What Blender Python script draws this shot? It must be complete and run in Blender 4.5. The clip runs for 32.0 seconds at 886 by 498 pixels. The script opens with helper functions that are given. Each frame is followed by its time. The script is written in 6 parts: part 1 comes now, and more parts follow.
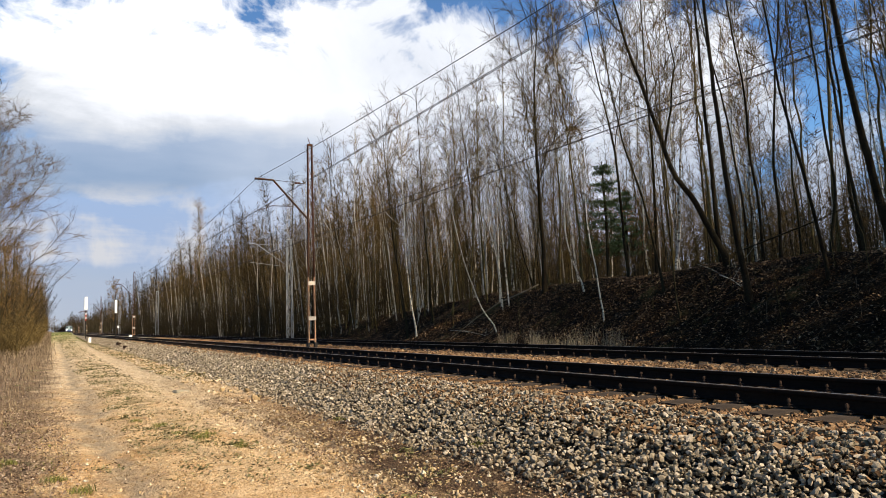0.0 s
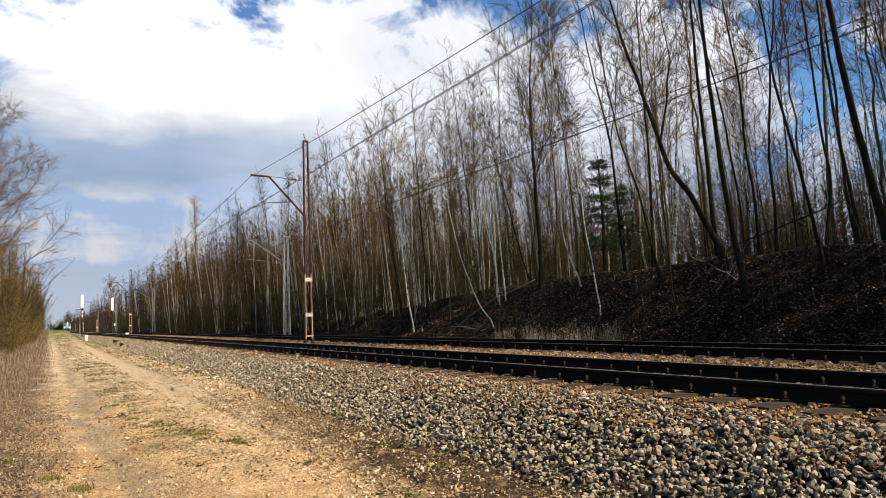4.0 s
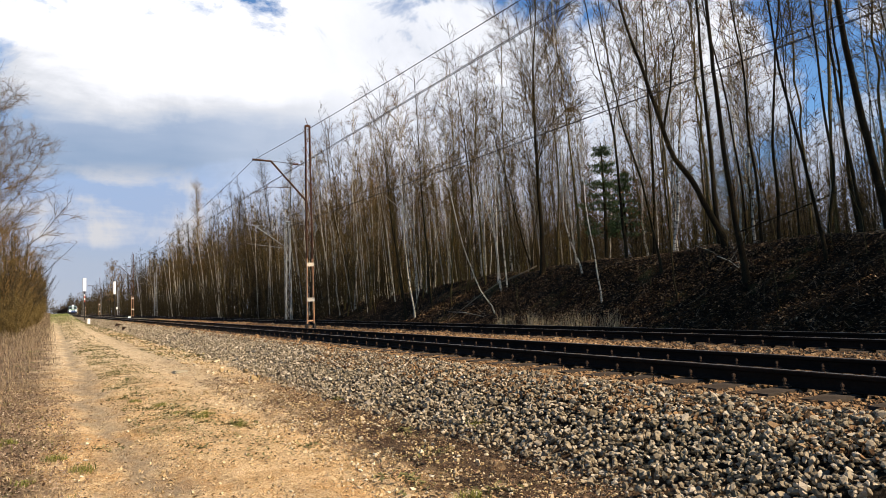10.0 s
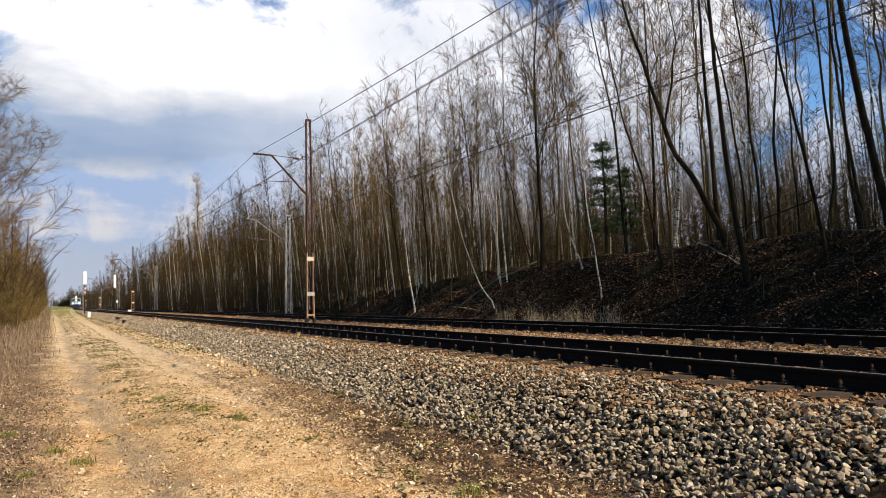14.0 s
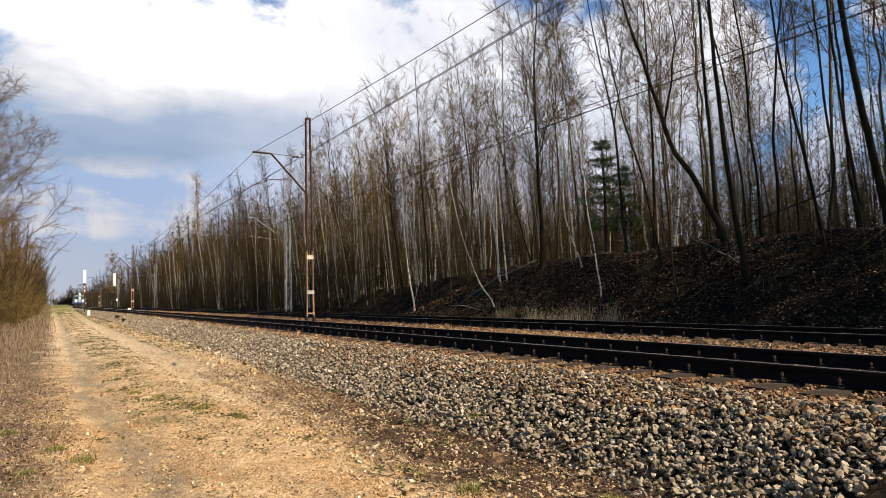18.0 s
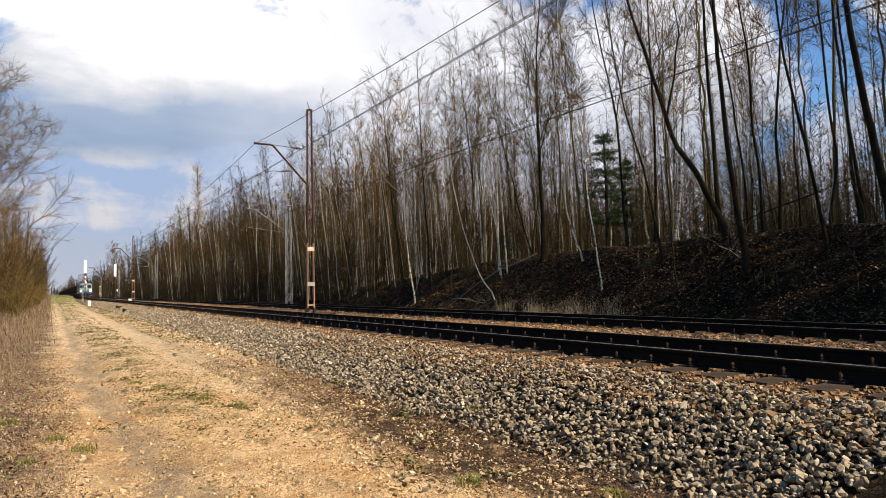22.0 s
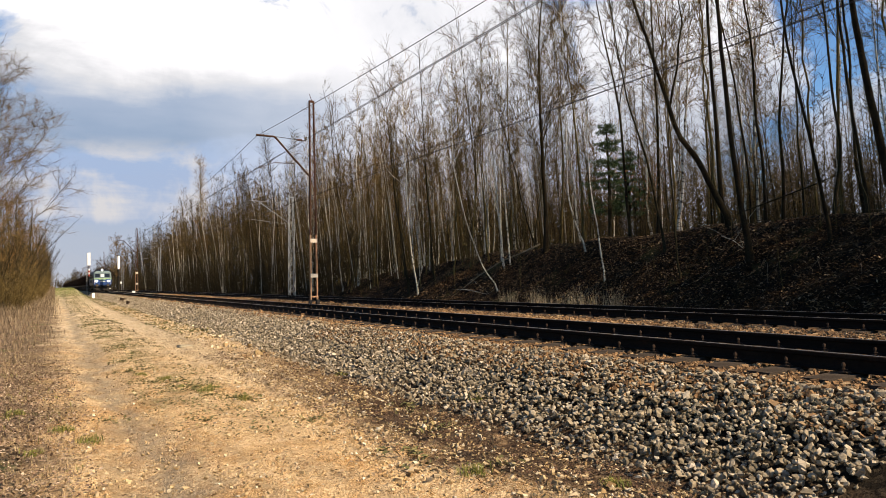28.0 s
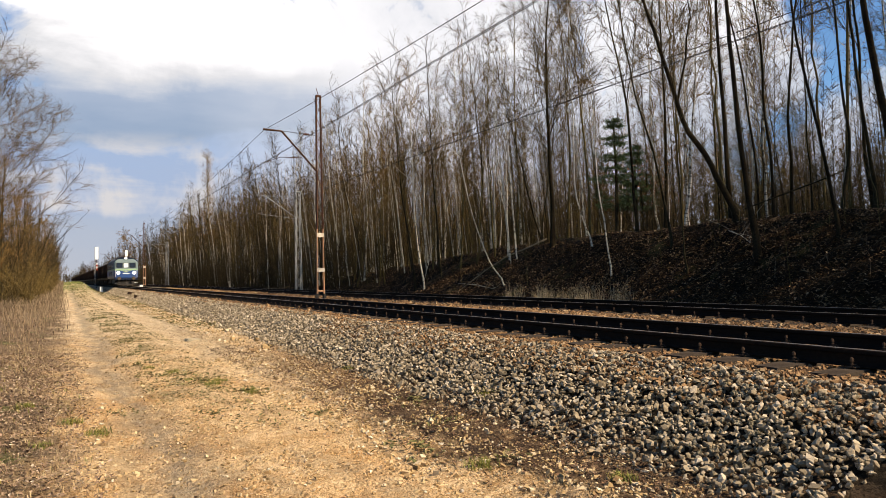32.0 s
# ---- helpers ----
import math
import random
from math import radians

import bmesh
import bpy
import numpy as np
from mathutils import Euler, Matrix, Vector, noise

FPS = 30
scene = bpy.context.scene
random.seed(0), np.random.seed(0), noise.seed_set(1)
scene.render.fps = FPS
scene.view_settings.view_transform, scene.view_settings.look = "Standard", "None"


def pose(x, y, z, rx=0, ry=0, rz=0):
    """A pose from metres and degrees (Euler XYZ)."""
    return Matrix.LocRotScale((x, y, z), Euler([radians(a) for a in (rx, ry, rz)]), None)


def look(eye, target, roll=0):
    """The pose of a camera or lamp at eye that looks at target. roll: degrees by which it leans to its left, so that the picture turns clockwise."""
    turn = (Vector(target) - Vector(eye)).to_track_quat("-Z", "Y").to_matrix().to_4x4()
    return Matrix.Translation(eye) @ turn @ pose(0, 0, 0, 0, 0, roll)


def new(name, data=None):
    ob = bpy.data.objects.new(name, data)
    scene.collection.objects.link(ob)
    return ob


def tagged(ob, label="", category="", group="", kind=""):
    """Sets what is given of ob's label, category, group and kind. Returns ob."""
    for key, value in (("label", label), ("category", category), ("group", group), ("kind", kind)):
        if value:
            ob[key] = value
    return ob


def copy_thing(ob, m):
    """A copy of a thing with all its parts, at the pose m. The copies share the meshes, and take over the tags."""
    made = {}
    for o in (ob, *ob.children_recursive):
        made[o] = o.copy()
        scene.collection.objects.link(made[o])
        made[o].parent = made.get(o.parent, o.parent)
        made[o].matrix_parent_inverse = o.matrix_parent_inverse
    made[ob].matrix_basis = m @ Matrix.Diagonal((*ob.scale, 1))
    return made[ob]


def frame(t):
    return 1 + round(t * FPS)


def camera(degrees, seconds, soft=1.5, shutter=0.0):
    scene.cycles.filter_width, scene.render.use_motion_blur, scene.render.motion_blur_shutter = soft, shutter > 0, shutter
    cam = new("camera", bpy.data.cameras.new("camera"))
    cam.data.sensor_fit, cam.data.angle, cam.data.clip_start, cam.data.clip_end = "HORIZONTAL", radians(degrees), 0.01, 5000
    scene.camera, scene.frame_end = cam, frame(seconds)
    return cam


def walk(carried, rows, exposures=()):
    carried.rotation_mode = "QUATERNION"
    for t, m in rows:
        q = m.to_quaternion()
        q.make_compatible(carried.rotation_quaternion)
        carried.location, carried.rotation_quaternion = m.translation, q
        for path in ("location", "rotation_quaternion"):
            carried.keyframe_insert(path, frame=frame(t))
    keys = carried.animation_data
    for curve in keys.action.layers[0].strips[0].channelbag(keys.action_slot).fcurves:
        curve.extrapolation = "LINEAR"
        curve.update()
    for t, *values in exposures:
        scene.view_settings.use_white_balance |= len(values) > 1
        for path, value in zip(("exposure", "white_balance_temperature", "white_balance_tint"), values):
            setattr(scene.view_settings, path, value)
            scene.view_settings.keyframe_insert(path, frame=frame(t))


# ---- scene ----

cam = camera(63.36, 32.0, soft=0.85)
# seconds, eye x, y, z, then degrees: turn to the right of the track's line, tilt up, lean to the right
PATH = [
    (0.0, 0.000, 0.000, 1.600, 28.600, 5.680, 1.750),
    (0.5, 0.003, 0.004, 1.601, 28.644, 5.632, 1.831),
    (1.0, 0.003, 0.005, 1.599, 28.709, 5.594, 1.906),
    (1.5, 0.002, 0.003, 1.597, 28.794, 5.568, 1.956),
    (2.0, 0.002, 0.001, 1.597, 28.863, 5.539, 1.999),
    (2.5, 0.004, -0.000, 1.599, 28.900, 5.496, 2.056),
    (3.0, 0.004, -0.002, 1.602, 28.911, 5.447, 2.107),
    (3.5, -0.001, -0.002, 1.601, 28.909, 5.395, 2.144),
    (5.5, 0.002, 0.002, 1.596, 28.681, 4.967, 1.944),
    (6.0, 0.002, 0.001, 1.596, 28.693, 4.828, 1.913),
    (6.5, 0.003, 0.001, 1.593, 28.715, 4.700, 1.863),
    (7.0, 0.004, -0.001, 1.590, 28.735, 4.604, 1.832),
    (7.5, 0.004, -0.004, 1.591, 28.740, 4.531, 1.818),
    (8.0, 0.005, -0.006, 1.592, 28.731, 4.462, 1.813),
    (8.5, 0.006, -0.004, 1.591, 28.709, 4.397, 1.812),
    (9.0, 0.007, -0.003, 1.589, 28.678, 4.333, 1.806),
    (9.5, 0.007, -0.004, 1.588, 28.666, 4.273, 1.785),
    (10.0, 0.005, -0.002, 1.587, 28.680, 4.214, 1.740),
    (10.5, 0.004, 0.002, 1.586, 28.699, 4.136, 1.674),
    (11.0, 0.003, 0.004, 1.585, 28.708, 4.049, 1.589),
    (11.5, 0.002, 0.001, 1.584, 28.705, 3.985, 1.507),
    (12.0, 0.001, 0.001, 1.585, 28.701, 3.940, 1.440),
    (12.5, -0.000, 0.003, 1.584, 28.699, 3.904, 1.394),
    (13.0, -0.001, 0.001, 1.583, 28.688, 3.873, 1.385),
    (13.5, 0.001, -0.006, 1.585, 28.666, 3.841, 1.419),
    (14.0, 0.004, -0.012, 1.587, 28.647, 3.813, 1.460),
    (14.5, 0.006, -0.014, 1.587, 28.638, 3.794, 1.470),
    (16.5, 0.005, -0.010, 1.588, 28.652, 3.687, 1.392),
    (17.0, 0.001, -0.015, 1.586, 28.674, 3.704, 1.407),
    (17.5, 0.002, -0.018, 1.584, 28.672, 3.701, 1.442),
    (18.0, 0.001, -0.018, 1.584, 28.666, 3.692, 1.450),
    (18.5, -0.003, -0.017, 1.584, 28.656, 3.681, 1.424),
    (19.0, -0.005, -0.016, 1.585, 28.645, 3.665, 1.395),
    (19.5, -0.003, -0.013, 1.585, 28.640, 3.628, 1.360),
    (20.0, -0.002, -0.007, 1.584, 28.646, 3.561, 1.308),
    (20.5, -0.003, -0.001, 1.582, 28.664, 3.464, 1.228),
    (21.0, -0.005, 0.003, 1.581, 28.667, 3.342, 1.137),
    (21.5, -0.005, 0.003, 1.580, 28.643, 3.220, 1.070),
    (22.0, -0.005, 0.000, 1.578, 28.611, 3.125, 1.042),
    (22.5, -0.006, -0.004, 1.578, 28.586, 3.036, 1.043),
    (23.0, -0.006, -0.006, 1.579, 28.567, 2.944, 1.050),
    (23.5, -0.006, -0.005, 1.578, 28.543, 2.866, 1.053),
    (24.0, -0.006, -0.002, 1.577, 28.523, 2.793, 1.059),
    (24.5, -0.006, 0.001, 1.577, 28.499, 2.720, 1.063),
    (25.0, -0.006, -0.002, 1.577, 28.473, 2.664, 1.066),
    (25.5, -0.006, -0.007, 1.577, 28.465, 2.640, 1.077),
    (27.5, -0.011, -0.009, 1.578, 28.420, 2.454, 1.216),
    (28.0, -0.009, -0.008, 1.578, 28.375, 2.426, 1.230),
    (28.5, -0.009, -0.010, 1.579, 28.347, 2.412, 1.238),
    (29.0, -0.010, -0.012, 1.579, 28.341, 2.416, 1.233),
    (29.5, -0.011, -0.015, 1.579, 28.329, 2.411, 1.230),
    (30.0, -0.011, -0.017, 1.579, 28.283, 2.378, 1.231),
    (30.5, -0.011, -0.015, 1.577, 28.199, 2.301, 1.234),
    (31.0, -0.013, -0.012, 1.575, 28.081, 2.182, 1.226),
    (31.5, -0.014, -0.009, 1.573, 27.961, 2.076, 1.185),
    (32.0, -0.015, -0.004, 1.572, 27.862, 2.012, 1.122),
]


def eye_pose(x, y, z, turn, tilt, lean):
    a, b = radians(turn), radians(tilt)
    way = Vector((math.sin(a) * math.cos(b), math.cos(a) * math.cos(b), math.sin(b)))
    eye = Vector((x, y, z))
    return look(eye, eye + way * 10, -lean)


walk(cam, [(row[0], eye_pose(*row[1:])) for row in PATH], exposures=[(0.0, 0.94, 7150, 12), (9.0, 0.94, 7250, 13), (20.0, 0.94, 7350, 14), (32.0, 0.94, 7680, 14)])

# ---- world and sun ----
TO_SUN = Vector((0.43, -0.60, 0.675)).normalized()
SUN_ELEV = math.asin(TO_SUN.z)
SUN_AZ = math.atan2(TO_SUN.x, TO_SUN.y)

sun = new("sun", bpy.data.lights.new("sun", "SUN"))
sun.data.energy, sun.data.angle, sun.data.color = 5.0, radians(0.53), (1.0, 0.89, 0.72)
sun.matrix_world = look(TO_SUN * 100, (0, 0, 0))


class Nodes:
    """A short way to write node trees."""

    def __init__(self, tree):
        self.tree = tree
        tree.nodes.clear()

    def add(self, kind, **values):
        node = self.tree.nodes.new("ShaderNode" + kind)
        for key, value in values.items():
            key = key[2:]
            self.put(node.inputs[int(key)] if key.isdigit() else node.inputs[key], value)
        return node

    def put(self, socket, value):
        if isinstance(value, bpy.types.NodeSocket):
            self.tree.links.new(value, socket)
        else:
            socket.default_value = value

    def math(self, op, a, b=0.0, clamp=False):
        n = self.tree.nodes.new("ShaderNodeMath")
        n.operation, n.use_clamp = op, clamp
        self.put(n.inputs[0], a), self.put(n.inputs[1], b)
        return n.outputs[0]

    def noise(self, vector, scale, detail=4.0, rough=0.55, distort=0.0):
        n = self.add("TexNoise", i_Vector=vector, i_Scale=scale, i_Detail=detail, i_Roughness=rough, i_Distortion=distort)
        return n.outputs["Fac"]

    def ramp(self, fac, *stops):
        n = self.tree.nodes.new("ShaderNodeValToRGB")
        self.put(n.inputs[0], fac)
        els = n.color_ramp.elements
        while len(els) < len(stops):
            els.new(0.5)
        for e, (p, c) in zip(els, stops):
            e.position = p
            e.color = (c, c, c, 1) if isinstance(c, (int, float)) else (*c, 1)
        return n.outputs[0]

    def mix(self, fac, a, b, mode="MIX"):
        n = self.tree.nodes.new("ShaderNodeMix")
        n.data_type, n.blend_type = "RGBA", mode
        self.put(n.inputs["Factor"], fac)
        for socket, value in ((n.inputs[6], a), (n.inputs[7], b)):
            self.put(socket, value if isinstance(value, bpy.types.NodeSocket) else (*value, 1))
        return n.outputs[2]


def build_world():
    world = bpy.data.worlds.new("sky")
    scene.world = world
    world.use_nodes = True
    n = Nodes(world.node_tree)
    sky = n.add("TexSky")
    sky.sky_type, sky.sun_disc, sky.sun_elevation, sky.sun_rotation = "NISHITA", False, SUN_ELEV, SUN_AZ
    sky.air_density, sky.dust_density, sky.ozone_density = 1.0, 0.4, 3.0
    blue = n.add("Background", i_Color=n.mix(1.0, sky.outputs[0], (0.72, 1.10, 1.42), "MULTIPLY"), i_Strength=0.061)
    d = n.add("TexCoord").outputs["Generated"]
    x, y, z = n.add("SeparateXYZ", i_Vector=d).outputs
    lumps = n.noise(d, 3.2, 9.0, 0.55, 0.25)
    puffs = n.noise(d, 9.0, 9.0, 0.6, 0.5)
    stretch = n.add("Mapping", i_Vector=d)
    stretch.inputs["Scale"].default_value = (1.0, 1.0, 4.5)
    streaks = n.noise(stretch.outputs[0], 3.4, 7.0, 0.55, 0.3)
    # height above the horizon, broken up by billows
    wavy = n.math("ADD", z, n.math("MULTIPLY", n.math("SUBTRACT", streaks, 0.5), 0.16))
    wavy = n.math("ADD", wavy, n.math("MULTIPLY", n.math("SUBTRACT", puffs, 0.5), 0.05))
    # haze low down, clear strips with small cumulus, a grey cloud base, then its sunlit heaps
    colour = n.ramp(wavy, (0.00, (0.38, 0.45, 0.57)), (0.07, (0.33, 0.43, 0.60)), (0.12, (0.30, 0.42, 0.65)), (0.165, (0.28, 0.42, 0.68)),
                    (0.19, (0.235, 0.35, 0.54)), (0.235, (0.30, 0.41, 0.60)), (0.27, (0.58, 0.65, 0.76)), (0.30, (0.89, 0.97, 1.10)))
    small = n.math("MULTIPLY", n.ramp(n.math("ADD", n.math("MULTIPLY", puffs, 0.55), n.math("MULTIPLY", streaks, 0.5)), (0.545, 0.0), (0.63, 1.0)),
                   n.ramp(z, (0.05, 0.0), (0.09, 1.0), (0.16, 1.0), (0.19, 0.0)))
    colour = n.mix(small, colour, (0.52, 0.57, 0.66))
    # paler, whiter cloud low behind the wood
    colour = n.mix(n.math("MULTIPLY", n.ramp(x, (0.14, 0.0), (0.40, 1.0)), n.ramp(puffs, (0.35, 1.0), (0.62, 0.55))), colour, n.ramp(lumps, (0.38, (0.54, 0.62, 0.75)), (0.62, (0.75, 0.83, 0.97))))
    cloud = n.add("Background", i_Color=colour, i_Strength=0.635)
    # the cloud lies ahead along the line and low over the wood; higher up, to the sides and behind the sky is clear
    ahead = n.math("ADD", n.math("MULTIPLY", y, 0.85), n.math("MULTIPLY", n.math("MAXIMUM", x, 0.0), 0.30))
    ahead = n.math("ADD", ahead, n.math("MULTIPLY", n.math("MINIMUM", x, 0.0), 1.5))
    high = n.math("MAXIMUM", n.math("SUBTRACT", z, 0.325), 0.0)
    right = n.math("MULTIPLY", n.math("MAXIMUM", n.math("SUBTRACT", x, 0.545), 0.0), n.math("MAXIMUM", n.math("SUBTRACT", z, 0.10), 0.0))
    ragged = n.math("ADD", n.math("MULTIPLY", lumps, 1.3), n.math("MULTIPLY", puffs, 2.5))
    edge = n.math("SUBTRACT", n.math("MULTIPLY", ahead, 1.5), n.math("ADD", n.math("MULTIPLY", high, 6.2), n.math("MULTIPLY", right, 6.4)))
    cover = n.ramp(n.math("SUBTRACT", n.math("ADD", ragged, edge), 2.02), (0.42, 0.0), (0.72, 1.0))
    mix = n.add("MixShader", i_0=cover)
    n.tree.links.new(blue.outputs[0], mix.inputs[1]), n.tree.links.new(cloud.outputs[0], mix.inputs[2])
    out = n.add("OutputWorld")
    n.tree.links.new(mix.outputs[0], out.inputs[0])


build_world()


# ---- materials ----
def surface(name, colour, rough=0.8, metal=0.0, bump=None, bump_size=0.01, emit=None, strength=0.0, specular=0.06):
    """A material; colour and bump are functions of the Nodes and of its object coordinates, or a plain colour."""
    m = bpy.data.materials.new(name)
    m.use_nodes = True
    n = Nodes(m.node_tree)
    where = n.add("TexCoord").outputs["Object"]
    b = n.add("BsdfPrincipled", i_Metallic=metal)
    b.inputs["Specular IOR Level"].default_value = specular
    n.put(b.inputs["Roughness"], rough(n, where) if callable(rough) else rough)
    n.put(b.inputs["Base Color"], colour(n, where) if callable(colour) else (*colour, 1))
    if bump:
        bn = n.add("Bump", i_Strength=1.0, i_Distance=bump_size, i_Height=bump(n, where))
        n.put(b.inputs["Normal"], bn.outputs[0])
    if emit:
        b.inputs["Emission Color"].default_value = (*emit, 1)
        b.inputs["Emission Strength"].default_value = strength
    n.tree.links.new(b.outputs[0], n.add("OutputMaterial").inputs[0])
    return m


def patina(a, b, scale, c=None, fine=9.0):
    """Two tones in large stains, a third in fine specks."""
    def colour(n, w):
        base = n.mix(n.ramp(n.noise(w, scale), (0.35, 0.0), (0.65, 1.0)), a, b)
        speck = n.ramp(n.noise(w, scale * fine, 3.0), (0.45, 0.0), (0.7, 1.0))
        return n.mix(n.math("MULTIPLY", speck, 0.6), base, c or tuple(0.55 * v for v in a))
    return colour


def grain(scale, detail=4.0):
    return lambda n, w: n.noise(w, scale, detail)


def island_tones(*stops):
    """Each loose piece of a mesh has its own tone."""
    def colour(n, w):
        r = n.add("NewGeometry").outputs["Random Per Island"]
        base = n.ramp(r, *stops)
        return n.mix(n.math("MULTIPLY", n.noise(w, 60.0, 4.0), 0.5), base, (0.10, 0.085, 0.065))
    return colour


M = {}


def build_materials():
    # near-black rust: the shade on the rails' sides is put into the colour
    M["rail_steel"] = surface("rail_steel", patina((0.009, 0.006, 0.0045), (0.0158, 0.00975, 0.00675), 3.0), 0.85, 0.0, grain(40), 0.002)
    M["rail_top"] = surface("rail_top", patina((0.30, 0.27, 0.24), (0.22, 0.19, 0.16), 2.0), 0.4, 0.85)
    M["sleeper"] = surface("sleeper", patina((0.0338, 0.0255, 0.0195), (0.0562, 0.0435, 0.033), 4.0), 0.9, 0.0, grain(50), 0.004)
    # rusty, darkened in colour for the shadow of the rails beside them
    M["fastening"] = surface("fastening", patina((0.0447, 0.0281, 0.019), (0.0765, 0.0485, 0.0331), 9.0), 0.8)
    M["stone"] = surface("ballast_stone", island_tones((0.0, (0.117, 0.0903, 0.0571)), (0.3, (0.227, 0.181, 0.119)), (0.7, (0.335, 0.271, 0.185)), (1.0, (0.508, 0.429, 0.324))), 0.9, 0.0, grain(90), 0.004)
    M["rusty_stone"] = surface("rust_stained_stone", island_tones((0.0, (0.085, 0.0416, 0.018)), (0.45, (0.187, 0.0976, 0.0413)), (0.8, (0.281, 0.16, 0.0735)), (1.0, (0.374, 0.264, 0.15))), 0.9, 0.0, grain(90), 0.004)
    M["pebble"] = surface("path_pebble", island_tones((0.0, (0.23, 0.14, 0.058)), (0.5, (0.44, 0.31, 0.155)), (0.9, (0.58, 0.45, 0.28)), (1.0, (0.68, 0.61, 0.47))), 0.9)
    M["bark"] = surface("dark_bark", patina((0.0225, 0.018, 0.0099), (0.0414, 0.0329, 0.0175), 1.6, (0.0114, 0.00868, 0.00521), 12), 0.95, 0.0, grain(25), 0.02)
    M["black_bark"] = surface("blackish_bark", patina((0.0149, 0.0105, 0.00558), (0.031, 0.0229, 0.0124), 1.6, (0.0062, 0.00434, 0.00248), 12), 0.95, 0.0, grain(25), 0.02)
    M["green_bark"] = surface("mossy_bark", patina((0.0722, 0.0546, 0.0204), (0.137, 0.104, 0.0429), 1.3, (0.0262, 0.019, 0.00817), 12), 0.95, 0.0, grain(25), 0.015)
    M["twig"] = surface("twigs", patina((0.0736, 0.0474, 0.0176), (0.121, 0.0804, 0.0303), 0.8), 0.9)
    M["far_twig"] = surface("brown_far_twigs", patina((0.0329, 0.0242, 0.0122), (0.0562, 0.0413, 0.0212), 0.3), 0.9)
    M["rust_leaf"] = surface("russet_leaf", island_tones((0.0, (0.16, 0.06, 0.022)), (0.6, (0.30, 0.12, 0.04)), (1.0, (0.40, 0.19, 0.07))), 0.8)
    M["twig_olive"] = surface("olive_twigs", patina((0.0891, 0.0605, 0.0225), (0.13, 0.0914, 0.033), 0.5), 0.9)
    M["straw"] = surface("straw", island_tones((0.0, (0.13, 0.08, 0.04)), (0.5, (0.32, 0.22, 0.115)), (1.0, (0.52, 0.40, 0.22))), 0.9)
    M["stalk"] = surface("dry_stalk", island_tones((0.0, (0.20, 0.13, 0.075)), (1.0, (0.40, 0.29, 0.17))), 0.9)
    M["dry_stick"] = surface("dry_stick", island_tones((0.0, (0.05, 0.03, 0.016)), (0.8, (0.14, 0.09, 0.048)), (1.0, (0.24, 0.17, 0.1))), 0.9)
    M["stick_bark"] = surface("peeled_dead_wood", patina((0.20, 0.155, 0.10), (0.28, 0.22, 0.145), 2.0), 0.9)
    M["brown_grass"] = surface("brown_grass", island_tones((0.0, (0.085, 0.055, 0.034)), (0.6, (0.19, 0.135, 0.085)), (1.0, (0.33, 0.25, 0.16))), 0.9)
    M["dead_leaf"] = surface("dead_leaf", island_tones((0.0, (0.10, 0.055, 0.034)), (0.5, (0.24, 0.155, 0.10)), (0.85, (0.38, 0.27, 0.185)), (1.0, (0.58, 0.47, 0.35))), 0.85)
    M["litter_leaf"] = surface("litter_leaf", island_tones((0.0, (0.02, 0.01, 0.005)), (0.5, (0.13, 0.07, 0.03)), (0.85, (0.27, 0.16, 0.08)), (1.0, (0.42, 0.29, 0.17))), 0.85)
    M["fresh_grass"] = surface("fresh_grass", island_tones((0.0, (0.105, 0.116, 0.0191)), (0.6, (0.187, 0.198, 0.0344)), (1.0, (0.328, 0.269, 0.0688))), 0.7)
    M["far_grass"] = surface("far_grass", island_tones((0.0, (0.09, 0.12, 0.03)), (0.6, (0.15, 0.19, 0.05)), (1.0, (0.26, 0.26, 0.10))), 0.8)
    M["weed"] = surface("withered_weed", island_tones((0.0, (0.065, 0.065, 0.020)), (0.5, (0.13, 0.125, 0.04)), (1.0, (0.28, 0.22, 0.10))), 0.9)
    M["red_weed"] = surface("reddish_weed", island_tones((0.0, (0.07, 0.035, 0.022)), (0.6, (0.15, 0.08, 0.045)), (1.0, (0.26, 0.17, 0.10))), 0.9)
    M["pale_reed"] = surface("pale_dry_grass", island_tones((0.0, (0.36, 0.26, 0.14)), (1.0, (0.66, 0.52, 0.33))), 0.85)
    M["pine_needle"] = surface("pine_needle", island_tones((0.0, (0.0187, 0.048, 0.0135)), (1.0, (0.0553, 0.112, 0.0315))), 0.7)

    def single(n, w):
        r = n.add("ObjectInfo").outputs["Random"]
        base = n.ramp(r, (0.0, (0.16, 0.135, 0.09)), (0.3, (0.30, 0.26, 0.175)), (0.7, (0.41, 0.36, 0.255)), (1.0, (0.56, 0.50, 0.385)))
        return n.mix(n.math("MULTIPLY", n.noise(w, 2.5, 5.0), 0.5), base, (0.11, 0.09, 0.065))
    M["stone_single"] = surface("single_stone", single, 0.9, 0.0, grain(4.0), 0.1)
    M["dark_steel"] = surface("dark_rusted_tube", patina((0.045, 0.026, 0.018), (0.07, 0.038, 0.025), 2.0), 0.75)
    M["twig_red"] = surface("reddish_twigs", patina((0.129, 0.0763, 0.0276), (0.187, 0.117, 0.0453), 0.8), 0.9)

    def birch(n, w):
        stretch = n.add("Mapping", i_Vector=w)
        stretch.inputs["Scale"].default_value = (3.0, 3.0, 9.0)
        marks = n.ramp(n.noise(stretch.outputs[0], 2.0, 3.0), (0.52, 0.0), (0.60, 1.0))
        return n.mix(marks, (0.46, 0.42, 0.335), (0.05, 0.038, 0.028))
    M["birch"] = surface("birch_bark", birch, 0.8, 0.0, grain(20), 0.006)
